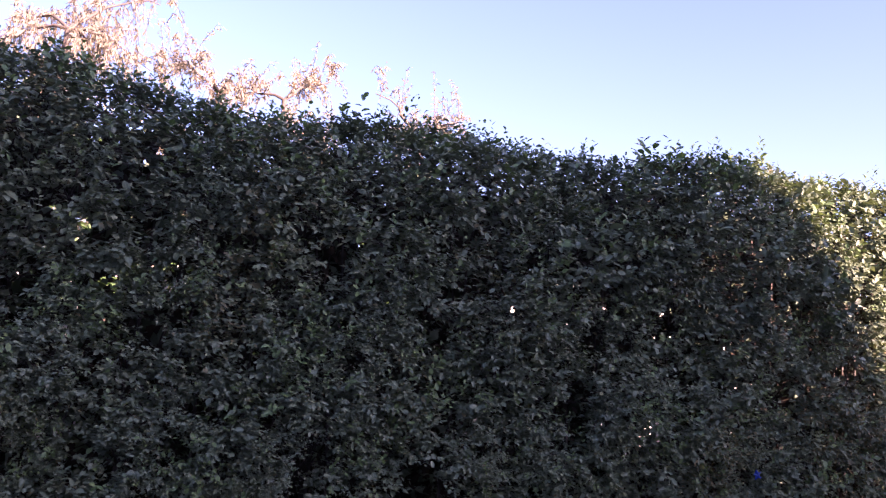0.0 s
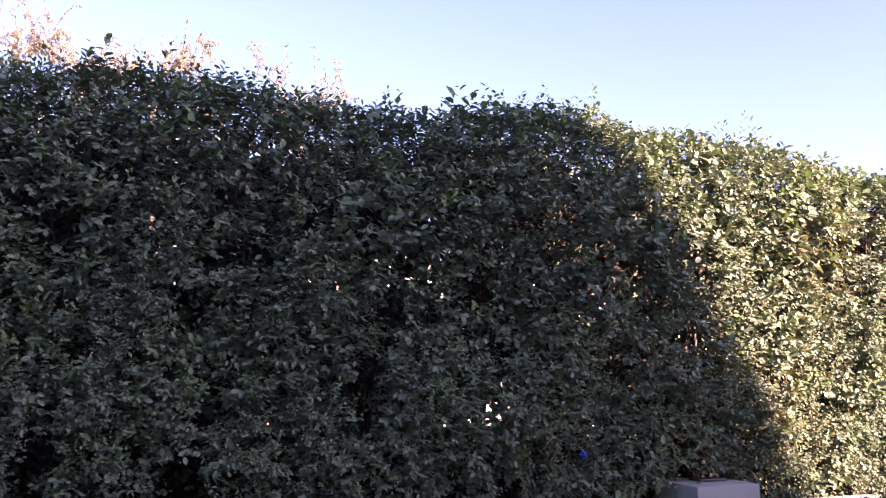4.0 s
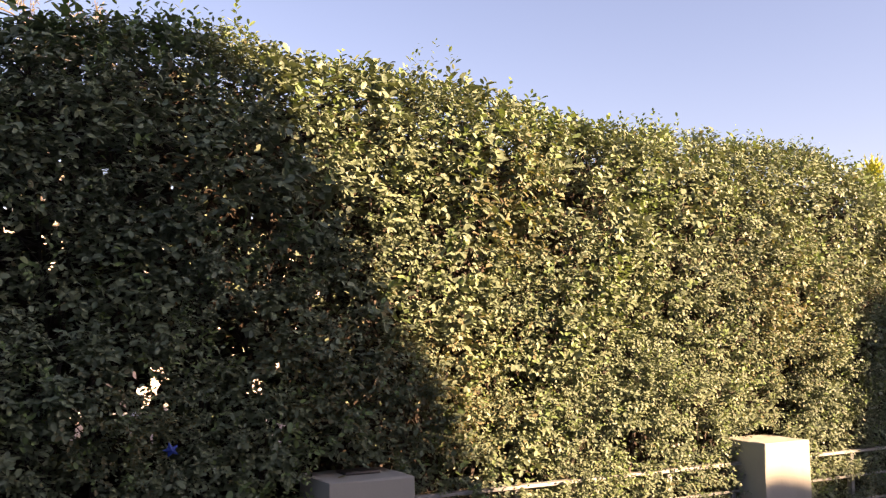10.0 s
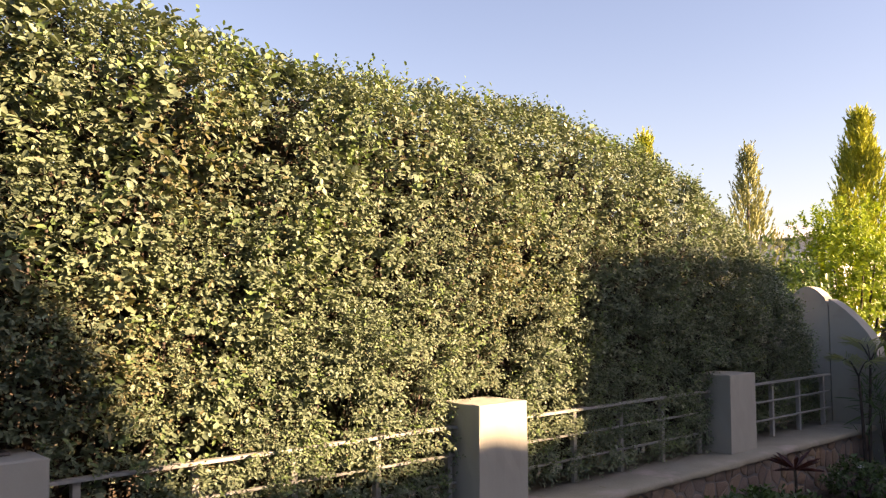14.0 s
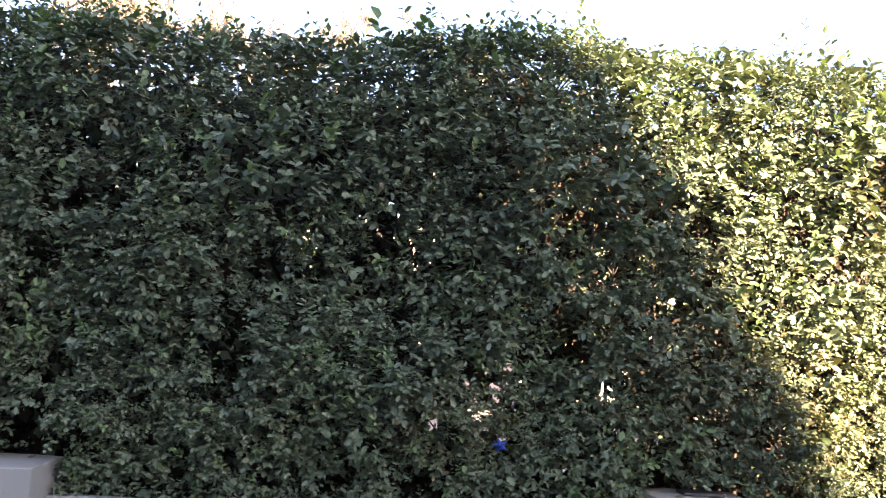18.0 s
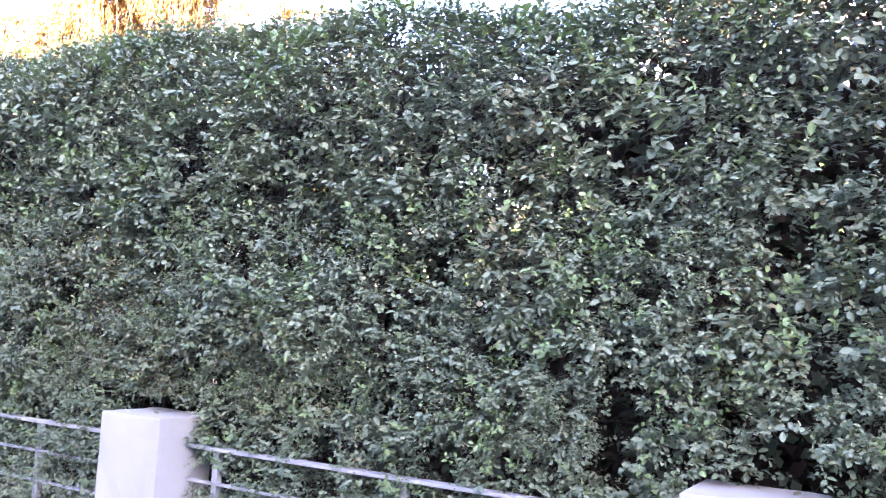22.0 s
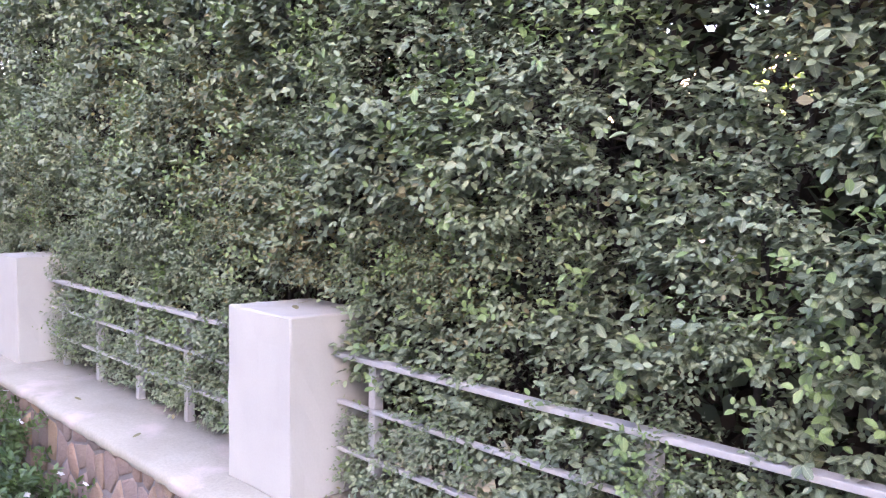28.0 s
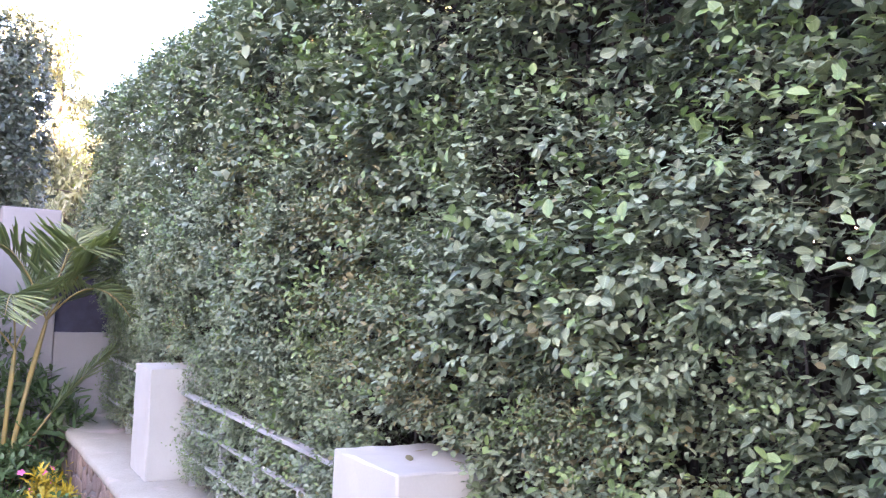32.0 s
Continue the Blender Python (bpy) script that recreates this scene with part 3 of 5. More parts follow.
B, W, F, L, t = sprigs(P, A, 11, ln, 0.040 * RNG.lognormal(0, 0.15, n), RNG, tip=0.3)
groups.append((*leaf_arrays(LEAF_MID, B, W, F, L, L * 0.5), np.repeat(np.where(t > 0.6, 1, 0), 4)))
part("top_growth", mesh_of("top_growth", *joined(groups)[:2], HEDGE_MATS, joined(groups)[2], smooth=True), hedge, "untrimmed shoots standing up from the top", kind="stuff")

# inner foliage, which closes the hedge but for its gaps; most leaves coloured dark for shade
n = 52000
x = RNG.uniform(-8.6, 10.2, n)
z = RNG.uniform(0.56, 3.3, n)
y = RNG.uniform(0.58, 1.0, n)
hole = thin(x, z, y - 0.2, 1.3)
keep = (z < crest(x) - 0.1) & (RNG.uniform(0, 1, n) > 1.0 * hole + 0.45 * np.clip(waves(x, z, 51, 0.5) - 0.5, 0, 1))
x, y, z = x[keep], y[keep], z[keep]
n = len(x)
P = np.stack([x, y, z], -1)
P[:, 1] = np.maximum(P[:, 1], front(x, z) + 0.36 + 0.25 * hollow(x, z))
D = RNG.normal(0, 1, (n, 3)) * np.array([1, 0.5, 1])
F = RNG.normal(0, 0.5, (n, 3)) + np.array([0, -1, 0.3])
L = 0.058 * RNG.lognormal(0, 0.2, n)
V, T = leaf_arrays(LEAF_PLAIN, P, D, F, L, L * 0.6)
part("inner_foliage", mesh_of("inner_foliage", V, T, HEDGE_MATS, np.repeat(np.where(RNG.uniform(0, 1, n) < 0.75, 3, 0), 2)), hedge, "dry brown inner leaves, coloured darker to stand for the shade inside", kind="stuff")

# closed depth of the hedge towards its back, over half in the shade-dark leaf
n = 60000
x = RNG.uniform(-8.6, 10.2, n)
z = RNG.uniform(0.56, 3.25, n)
keep = (z < crest(x) - 0.12) & (RNG.uniform(0, 1, n) > 1.0 * thin(x, z, 0.7, 1.7))
x, z = x[keep], z[keep]
n = len(x)
P = np.stack([x, np.maximum(RNG.uniform(0.72, 1.2, n), front(x, z) + 0.35), z], -1)
L = 0.088 * RNG.lognormal(0, 0.2, n)
V, T = leaf_arrays(LEAF_PLAIN, P, RNG.normal(0, 1, (n, 3)) * np.array([1, 0.5, 1]), RNG.normal(0, 0.5, (n, 3)) + np.array([0, -1, 0.3]), L, L * 0.62)
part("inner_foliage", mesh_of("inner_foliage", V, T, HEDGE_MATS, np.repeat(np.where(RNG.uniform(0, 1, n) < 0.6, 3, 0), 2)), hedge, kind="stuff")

# back of the hedge
n = 26000
x = RNG.uniform(-8.6, 10.2, n)
z = RNG.uniform(0.56, 3.2, n)
keep = (z < crest(x) - 0.2) & (RNG.uniform(0, 1, n) > 1.15 * thin(x, z, 1.0, 2.2))
x, z = x[keep], z[keep]
n = len(x)
P = np.stack([x, RNG.uniform(1.15, 1.38, n), z], -1)
L = 0.17 * RNG.lognormal(0, 0.2, n)
V, T = leaf_arrays(LEAF_PLAIN, P, RNG.normal(0, 1, (n, 3)) * np.array([1, 0.4, 1]), RNG.normal(0, 0.4, (n, 3)) + np.array([0, 1, 0.2]), L, L * 0.62)
part("back_foliage", mesh_of("back_foliage", V, T, HEDGE_MATS), hedge, kind="stuff")

# stems and twigs
lines = []
for k in range(190):
    x = RNG.uniform(-8.4, 9.6)
    h = float(crest(np.array([x]))[0]) - 0.25
    m = 7
    zz = np.linspace(0.5, max(h, 1.0), m)
    pts = np.stack([x + np.cumsum(RNG.normal(0, 0.035, m)), 0.62 + np.cumsum(RNG.normal(0, 0.03, m)), zz], -1)
    lines.append((pts, np.linspace(0.017, 0.005, m)))
    for b in range(26):
        s = pts[RNG.integers(1, m)]
        d = np.array([RNG.normal(0, 0.5), RNG.normal(-0.5, 0.35), RNG.uniform(0.1, 0.8)])
        tt = np.linspace(0, RNG.uniform(0.25, 0.5), 4)[:, None]
        arm = s + d * tt + np.array([0, 0, -0.2]) * tt ** 2
        arm[:, 2] = np.minimum(arm[:, 2], crest(arm[:, 0]) - 0.15)
        arm[:, 1] = np.maximum(arm[:, 1], front(arm[:, 0], arm[:, 2]) + 0.02)
        lines.append((arm, np.linspace(0.005, 0.002, 4)))
V, Q = tubes(lines, 3)
part("branchwork", mesh_of("branchwork", V, Q, [M_TWIG], smooth=True), hedge, "thin grey-brown stems", kind="stuff")

# bare grey shoots standing behind one pillar's top
for bx, by, h, lean in ((-2.60, 0.30, 0.34, 0.02), (-2.63, 0.32, 0.22, -0.04), (-2.57, 0.31, 0.26, 0.05)):
    t = np.linspace(0, 1, 6)[:, None]
    p = np.array([bx, by, PILLAR_Z - 0.05]) + np.array([lean, -0.04, h]) * t + RNG.normal(0, 0.006, (6, 3)) * t
    V, Q = tubes([(p, np.linspace(0.0045, 0.002, 6))], 5)
    part("bare_shoot", mesh_of("bare_shoot", V, Q, [M_TWIG], smooth=True), hedge, "thin leafless grey shoot")

# single leaves close to the camera's way
one = {}
for k, mat in enumerate((M_LEAF, M_YOUNG, M_OLD)):
    V, T = leaf_arrays(LEAF_FINE, np.zeros((1, 3)), np.array([[1.0, 0, 0]]), np.array([[0, 0, 1.0]]), np.ones(1), np.ones(1) * 0.55)
    one[k] = mesh_of("leaf", V, T, [mat], smooth=True, uv=leaf_uv(LEAF_FINE, 1))
for b, d, f, ln, wd, k in single:
    d = Vector(d).normalized()
    s = Vector(f).cross(d).normalized()
    nn = d.cross(s)
    ob = part("leaf", one[int(k)], hedge)
    mm = Matrix(((d.x, s.x, nn.x, b[0]), (d.y, s.y, nn.y, b[1]), (d.z, s.z, nn.z, b[2]), (0, 0, 0, 1)))
    ob.matrix_local = mm @ Matrix.Diagonal((ln, wd / 0.55, ln, 1))

# ---- more materials ----
M_GOLD = leaf_material("autumn_leaf", (0.22, 0.195, 0.15), (0.38, 0.345, 0.27), rough=0.7, through=0.45, glow=(1.1, 1.0, 0.7))
M_AMBER = leaf_material("amber_leaf", (0.080, 0.048, 0.010), (0.18, 0.11, 0.022), rough=0.7, through=0.5, glow=(1.1, 1.0, 0.6))
M_CYPRESS = leaf_material("cypress_spray", (0.19, 0.235, 0.03), (0.46, 0.48, 0.06), rough=0.8, through=0.15, patch=0.5)
M_LIME = leaf_material("lime_leaf", (0.10, 0.18, 0.02), (0.29, 0.38, 0.042), rough=0.5, through=0.35)
M_GREY = leaf_material("grey_green_leaf", (0.17, 0.21, 0.13), (0.33, 0.37, 0.24), rough=0.6, through=0.35)
M_FEATHER = leaf_material("feathery_leaf", (0.19, 0.20, 0.12), (0.38, 0.38, 0.22), rough=0.6, through=0.25)
M_BROAD = leaf_material("dark_hedge_leaf", (0.050, 0.068, 0.048), (0.135, 0.160, 0.110), rough=0.4, through=0.12)
M_PALE_CYPRESS = leaf_material("pale_cypress_spray", (0.15, 0.175, 0.09), (0.36, 0.375, 0.18), rough=0.8, through=0.15, patch=0.5)
M_PALM = leaf_material("palm_leaflet", (0.070, 0.110, 0.050), (0.165, 0.215, 0.090), rough=0.4, through=0.25, island=0.8)
M_DRY = leaf_material("dry_palm_leaf", (0.075, 0.055, 0.035), (0.16, 0.12, 0.07), rough=0.8, through=0.1)
M_STEM = material("palm_stem", (0.36, 0.25, 0.07), 0.5, (0.25, 0.21, 0.08), scale=12, fine=70, bump=0.2)
M_BARK = material("tree_bark", (0.14, 0.11, 0.09), 0.9, (0.08, 0.065, 0.055), scale=10, fine=60, bump=0.6)
M_SHRUB = leaf_material("shrub_leaf", (0.040, 0.080, 0.032), (0.105, 0.175, 0.062), rough=0.4)
M_CROTON = leaf_material("yellow_leaf", (0.24, 0.19, 0.02), (0.55, 0.42, 0.03), rough=0.5, through=0.3)
M_RED = leaf_material("dark_red_leaf", (0.045, 0.018, 0.022), (0.11, 0.035, 0.04), rough=0.4)
M_WHITE = leaf_material("white_petal", (0.70, 0.70, 0.68), (0.86, 0.86, 0.84), rough=0.6, through=0.3, glow=(1, 1, 1))
M_PINK = leaf_material("pink_petal", (0.60, 0.09, 0.22), (0.80, 0.25, 0.42), rough=0.6, through=0.3, glow=(1, 0.8, 0.9))
M_SCREEN = material("dark_woven_screen", (0.040, 0.040, 0.065), 0.8, (0.025, 0.025, 0.040), scale=14, fine=180, bump=0.6)
M_PLATE = material("dark_metal_plate", (0.045, 0.045, 0.050), 0.55, (0.09, 0.085, 0.08), scale=10, fine=90, metal=0.4)
M_RED_HOSE = material("red_hose", (0.55, 0.06, 0.07), 0.45, (0.42, 0.05, 0.05), scale=6, fine=50, bump=0.1)
M_TEAL_HOSE = material("teal_hose", (0.10, 0.33, 0.34), 0.45, (0.08, 0.25, 0.27), scale=6, fine=50, bump=0.1)
M_LAMP = material("white_painted_metal", (0.78, 0.80, 0.82), 0.4, (0.66, 0.68, 0.70), scale=8, fine=60, bump=0.1)
M_FARWALL = material("white_render", (0.70, 0.72, 0.78), 0.9, (0.62, 0.64, 0.70), scale=0.7, fine=30, bump=0.2)
M_PALEWALL = material("pale_pink_render", (0.82, 0.72, 0.68), 0.9, (0.74, 0.64, 0.60), scale=0.7, fine=30, bump=0.2)


def stone_material():
    """Split stone: each piece takes its own tone from brown, ochre, grey and rust."""
    m = material("facing_stone", (0.3, 0.2, 0.15), 0.85, scale=9, fine=70, bump=0.7, distance=0.012)
    n, l = m.node_tree.nodes, m.node_tree.links
    info = n.new("ShaderNodeObjectInfo")
    geo = n.new("ShaderNodeNewGeometry")
    both = n.new("ShaderNodeMath")
    both.operation = "ADD"
    l.new(info.outputs["Random"], both.inputs[0])
    l.new(geo.outputs["Random Per Island"], both.inputs[1])
    frac = n.new("ShaderNodeMath")
    frac.operation = "FRACT"
    l.new(both.outputs["Value"], frac.inputs[0])
    ramp = n.new("ShaderNodeValToRGB")
    ramp.color_ramp.interpolation = "LINEAR"
    tones = ((0.0, (0.215, 0.145, 0.095)), (0.2, (0.145, 0.125, 0.115)), (0.4, (0.26, 0.19, 0.115)), (0.6, (0.155, 0.145, 0.14)), (0.8, (0.20, 0.155, 0.13)), (1.0, (0.11, 0.095, 0.09)))
    e = ramp.color_ramp.elements
    while len(e) < len(tones):
        e.new(0.5)
    for k, (p, c) in enumerate(tones):
        e[k].position, e[k].color = p, (*c, 1)
    l.new(frac.outputs["Value"], ramp.inputs["Fac"])
    soft = n.new("ShaderNodeMixRGB")
    soft.inputs["Fac"].default_value = 0.72
    b = n["Principled BSDF"]
    old = b.inputs["Base Color"].links[0].from_socket
    l.new(old, soft.inputs["Color1"])
    l.new(ramp.outputs["Color"], soft.inputs["Color2"])
    l.new(soft.outputs["Color"], b.inputs["Base Color"])
    return m


# end wall's render, base colour darkened for the shade from palm and hedges
M_END = material("shaded_end_wall_render", (0.27, 0.262, 0.25), 0.88, (0.235, 0.226, 0.214), scale=1.6, fine=120, bump=0.1, spot=(0.21, 0.20, 0.185), spot_scale=2.0, speckle=0.12)
M_STONE = stone_material()

# ---- ends of the garden ----
end_wall = thing("wall_left_end", (0, 0, 0), "off-white rendered wall with a taller pier closing the garden", "wall", kind="structure")
part("pier", box("pier", (-8.30, -0.62, 0.0), (-8.0, -0.20, 2.16), M_END, 0.012), end_wall)
part("low_part", box("low_part", (-8.18, -0.198, 0.0), (-8.006, 1.2, 1.20), M_END, 0.01), end_wall)
part("long_part", box("long_part", (-8.20, -6.0, 0.0), (-8.02, -0.622, 1.95), M_END, 0.01), end_wall)
base_l = part("plinth", box("plinth", (-8.0, -6.0, -0.05), (-7.93, -0.175, 0.50), M_MORTAR), end_wall)

screen = thing("mesh_screen", (-8.0, 0, 1.2), "dark woven privacy screen tied above the low wall", "screen")
screen.location = (0, 0, 0)
nu, nv = 25, 28
uu, vv = np.meshgrid(np.linspace(-0.20, 0.62, nu), np.linspace(1.19, 1.86, nv))
px_ = -8.02 + 0.012 * waves(uu, vv, 61, 0.5)
V = np.stack([px_, uu, vv - 0.03 * np.sin((uu + 0.2) * 5)], -1).reshape(-1, 3)
i = (np.arange(nv - 1)[:, None] * nu + np.arange(nu - 1)[None]).ravel()
q4 = np.stack([i, i + 1, i + nu + 1, i + nu], -1)
V2 = V - np.array([0.012, 0, 0])
part("cloth", mesh_of("cloth", np.concatenate([V, V2]), np.concatenate([q4, q4[:, ::-1] + nu * nv]), [M_SCREEN], smooth=True), screen)
part("batten", box("batten", (-8.035, -0.2, 1.845), (-8.0, 0.62, 1.875), M_BARK, 0.003), screen)

right_wall = thing("wall_right_end", (0, 0, 0), "off-white rendered garden wall with a swept curved top", "wall", kind="structure")


def prism_x(profile, x0, x1, bevel=0.012):
    bm = bmesh.new()
    a = [bm.verts.new((x0, y, z)) for y, z in profile]
    b = [bm.verts.new((x1, y, z)) for y, z in profile]
    bm.faces.new(a)
    bm.faces.new(b[::-1])
    for k in range(len(a)):
        bm.faces.new((a[k], b[k], b[(k + 1) % len(a)], a[(k + 1) % len(a)]))
    bmesh.ops.recalc_face_normals(bm, faces=bm.faces[:])
    return bm


curve = [(1.3, 0.0), (1.3, 1.45)] + [(0.80 - 0.46 * k / 8, 1.60 + 0.27 * math.sin(math.pi * k / 8 * 0.8)) for k in range(9)] + [(0.305, 1.66), (0.305, 0.0)]
part("curved_panel", bm_mesh("curved_panel", prism_x(curve, 10.50, 10.68), M_PAINT), right_wall)
curve = [(0.29, 0.0), (0.29, 1.74), (0.22, 1.70), (0.12, 1.62), (0.02, 1.52), (-0.07, 1.41), (-0.14, 1.29), (-0.16, 1.15), (-0.16, 0.0)]
part("curved_panel", bm_mesh("curved_panel", prism_x(curve, 10.49, 10.68), M_PAINT), right_wall)
part("low_panel", box("low_panel", (10.47, -0.55, 0.0), (10.66, -0.162, 1.18), M_PAINT, 0.012), right_wall)
part("long_panel", box("long_panel", (10.52, -6.0, 0.0), (10.70, -0.553, 1.35), M_PAINT, 0.012), right_wall)

plate = part("mounting_plate", box("mounting_plate", (-0.085, -0.05, 0), (0.085, 0.05, 0.014), M_PLATE, 0.005))
plate.location = (2.76, 0.19, PILLAR_Z + 0.001)
tagged(plate, "dark metal lamp mounting plate fixed on a pillar top", "plate")

# ---- second hedge over the end wall ----
hedge2 = thing("hedge", (0, 0, 0), "dark green clipped hedge rising behind the end wall", "hedge")
n = 7600
y = RNG.uniform(-4.5, -0.30, n)
z = RNG.uniform(1.8, 3.85, n)
s = np.clip((z - 3.3) / 0.55, 0, 1)
e = np.clip((y + 0.72) / 0.42, 0, 1)
x = -8.38 - 0.5 * (1 - np.sqrt(np.maximum(1 - s ** 2, 0))) - 0.45 * (1 - np.sqrt(np.maximum(1 - e ** 2, 0))) + 0.05 * waves(y, z, 71, 0.7)
P = np.stack([x - RNG.exponential(0.07, n), y, z], -1)
A = np.stack([np.ones(n), e * 0.9 - 0.1, 0.3 + s], -1) + RNG.normal(0, 0.4, (n, 3))
B, W, F, L, t = sprigs(P, A, 7, RNG.uniform(0.08, 0.14, n), 0.052 * RNG.lognormal(0, 0.16, n), RNG)
groups = [(*leaf_arrays(LEAF_PLAIN, B, W, F, L, L * 0.55), 0)]
m = 26000
P = np.stack([RNG.uniform(-9.3, -8.62, m), RNG.uniform(-4.5, -0.42, m), RNG.uniform(1.2, 3.62, m)], -1)
L = 0.10 * RNG.lognormal(0, 0.2, m)
groups.append((*leaf_arrays(LEAF_PLAIN, P, RNG.normal(0, 1, (m, 3)), RNG.normal(0, 0.6, (m, 3)) + np.array([1, 0, 0]), L, L * 0.6), 0))
n = 900
P = np.stack([RNG.uniform(-9.3, -8.5, n), RNG.uniform(-4.5, -0.9, n), 3.64 + RNG.normal(0, 0.05, n)], -1)
B, W, F, L, t = sprigs(P, np.stack([RNG.normal(0, 0.3, n), RNG.normal(0, 0.3, n), np.ones(n)], -1), 8, RNG.uniform(0.1, 0.25, n), 0.055 * RNG.lognormal(0, 0.16, n), RNG)
groups.append((*leaf_arrays(LEAF_PLAIN, B, W, F, L, L * 0.5), 1))
V, T, mi = joined(groups)
part("foliage", mesh_of("foliage", V, T, [M_BROAD, M_YOUNG], mi, smooth=True), hedge2, kind="stuff")
lines = [(np.stack([np.full(4, -8.9), np.full(4, yy) + RNG.normal(0, 0.05, 4), np.linspace(-0.02, 2.6, 4)], -1), np.linspace(0.03, 0.012, 4)) for yy in np.arange(-4.2, -0.5, 0.45)]
V, Q = tubes(lines, 5)
part("branchwork", mesh_of("branchwork", V, Q, [M_TWIG], smooth=True), hedge2, kind="stuff")


# ---- trees ----
def drooping_tree(x, y, h, spread, strands, mat, seed, label, leaf=0.055, narrow=0.24, lift=0.6, per=42, hang=1.0):
    """A tree with an open crown of hanging, leafy strands."""
    r = np.random.default_rng(seed)
    tree = thing("tree", (x, y, 0), label, "tree")
    lines, tips = [], []
    m = 8
    zz = np.linspace(-0.05, h * 0.8, m)
    trunk = np.stack([np.cumsum(r.normal(0, 0.05, m)), np.cumsum(r.normal(0, 0.05, m)), zz], -1)
    V, Q = tubes([(trunk, np.linspace(0.11, 0.035, m))], 8)
    part("trunk", mesh_of("trunk", V, Q, [M_BARK], smooth=True), tree)
    for k in range(16):
        s = trunk[r.integers(m // 2, m)]
        a = r.uniform(0, 2 * np.pi)
        d = np.array([np.cos(a), np.sin(a), r.uniform(0.2, 1.1)]) * spread * r.uniform(0.5, 1.0)
        t = np.linspace(0, 1, 6)[:, None]
        p = s + d * t + np.array([0, 0, -0.35 * spread]) * t ** 2 + r.normal(0, 0.04, (6, 3)) * t
        lines.append((p, np.linspace(0.024, 0.006, 6)))
        tips.extend(p[2:])
    for p, rad in lines:
        V, Q = tubes([(p, rad)], 5)
        part("limb", mesh_of("limb", V, Q, [M_BARK], smooth=True), tree)
    tips = np.array(tips + [p for p in trunk[m // 2:]])
    fine, B, W, F = [], [], [], []
    for k in range(strands):
        s = tips[r.integers(len(tips))] + r.normal(0, 0.1, 3)
        a = r.uniform(0, 2 * np.pi)
        out = np.array([np.cos(a), np.sin(a), 0]) * r.uniform(0.12, 0.5)
        ln = r.uniform(0.5, 1.2) * spread * 0.7
        t = np.linspace(0, 1, per)[:, None]
        p = s + out * t * ln + np.array([0, 0, 1]) * (lift * r.uniform(0, 1) * t - hang * r.uniform(0.5, 1.2) * t ** 2) * ln
        p = p + r.normal(0, 0.012, p.shape)
        fine.append((p[::8], np.linspace(0.006, 0.002, len(p[::8]))))
        B.append(p)
        W.append(np.gradient(p, axis=0) * 8 + r.normal(0, 0.4, p.shape) * 0.4 + np.array([0, 0, -0.25]))
        F.append(r.normal(0, 1, p.shape))
    V, Q = tubes(fine, 3)
    part("twigwork", mesh_of("twigwork", V, Q, [M_BARK]), tree, kind="stuff")
    B, W, F = np.concatenate(B), np.concatenate(W), np.concatenate(F)
    keep = r.uniform(0, 1, len(B)) < 0.8
    B, W, F = B[keep], W[keep], F[keep]
    L = leaf * r.lognormal(0, 0.25, len(B))
    V, T = leaf_arrays(LEAF_PLAIN, B, W, F, L, L * narrow)
    part("crown", mesh_of("crown", V, T, [mat]), tree, kind="stuff")
    return tree


GOLD = "slender tree with sparse golden-brown drooping foliage in sunlight"
drooping_tree(-2.3, 7.2, 6.9, 1.5, 560, M_GOLD, 101, GOLD, leaf=0.075)
drooping_tree(-0.6, 7.6, 6.5, 0.95, 260, M_GOLD, 102, GOLD, leaf=0.07, lift=1.0, hang=0.7)
drooping_tree(0.5, 7.2, 6.35, 0.8, 210, M_GOLD, 103, GOLD, leaf=0.065, lift=1.4, hang=0.6)
drooping_tree(2.05, 7.0, 6.05, 0.65, 170, M_GOLD, 104, GOLD, leaf=0.06, lift=1.6, hang=0.5)
drooping_tree(-10.9, 6.3, 8.2, 2.6, 1150, M_AMBER, 105, "large tree with dense golden drooping foliage in low sun", hang=1.1, leaf=0.11)
drooping_tree(-7.7, 6.8, 7.6, 1.4, 460, M_AMBER, 106, GOLD, leaf=0.08)
drooping_tree(-13.4, 0.38, 5.3, 1.0, 620, M_FEATHER, 107, "thin yellowish grey-green feathery tree against bright sky", lift=1.6, leaf=0.085, narrow=0.3, hang=0.8)
drooping_tree(-12.8, 0.58, 3.7, 0.9, 430, M_FEATHER, 108, "bushy grey-green tree beyond the end wall", lift=1.2, leaf=0.085, narrow=0.3)


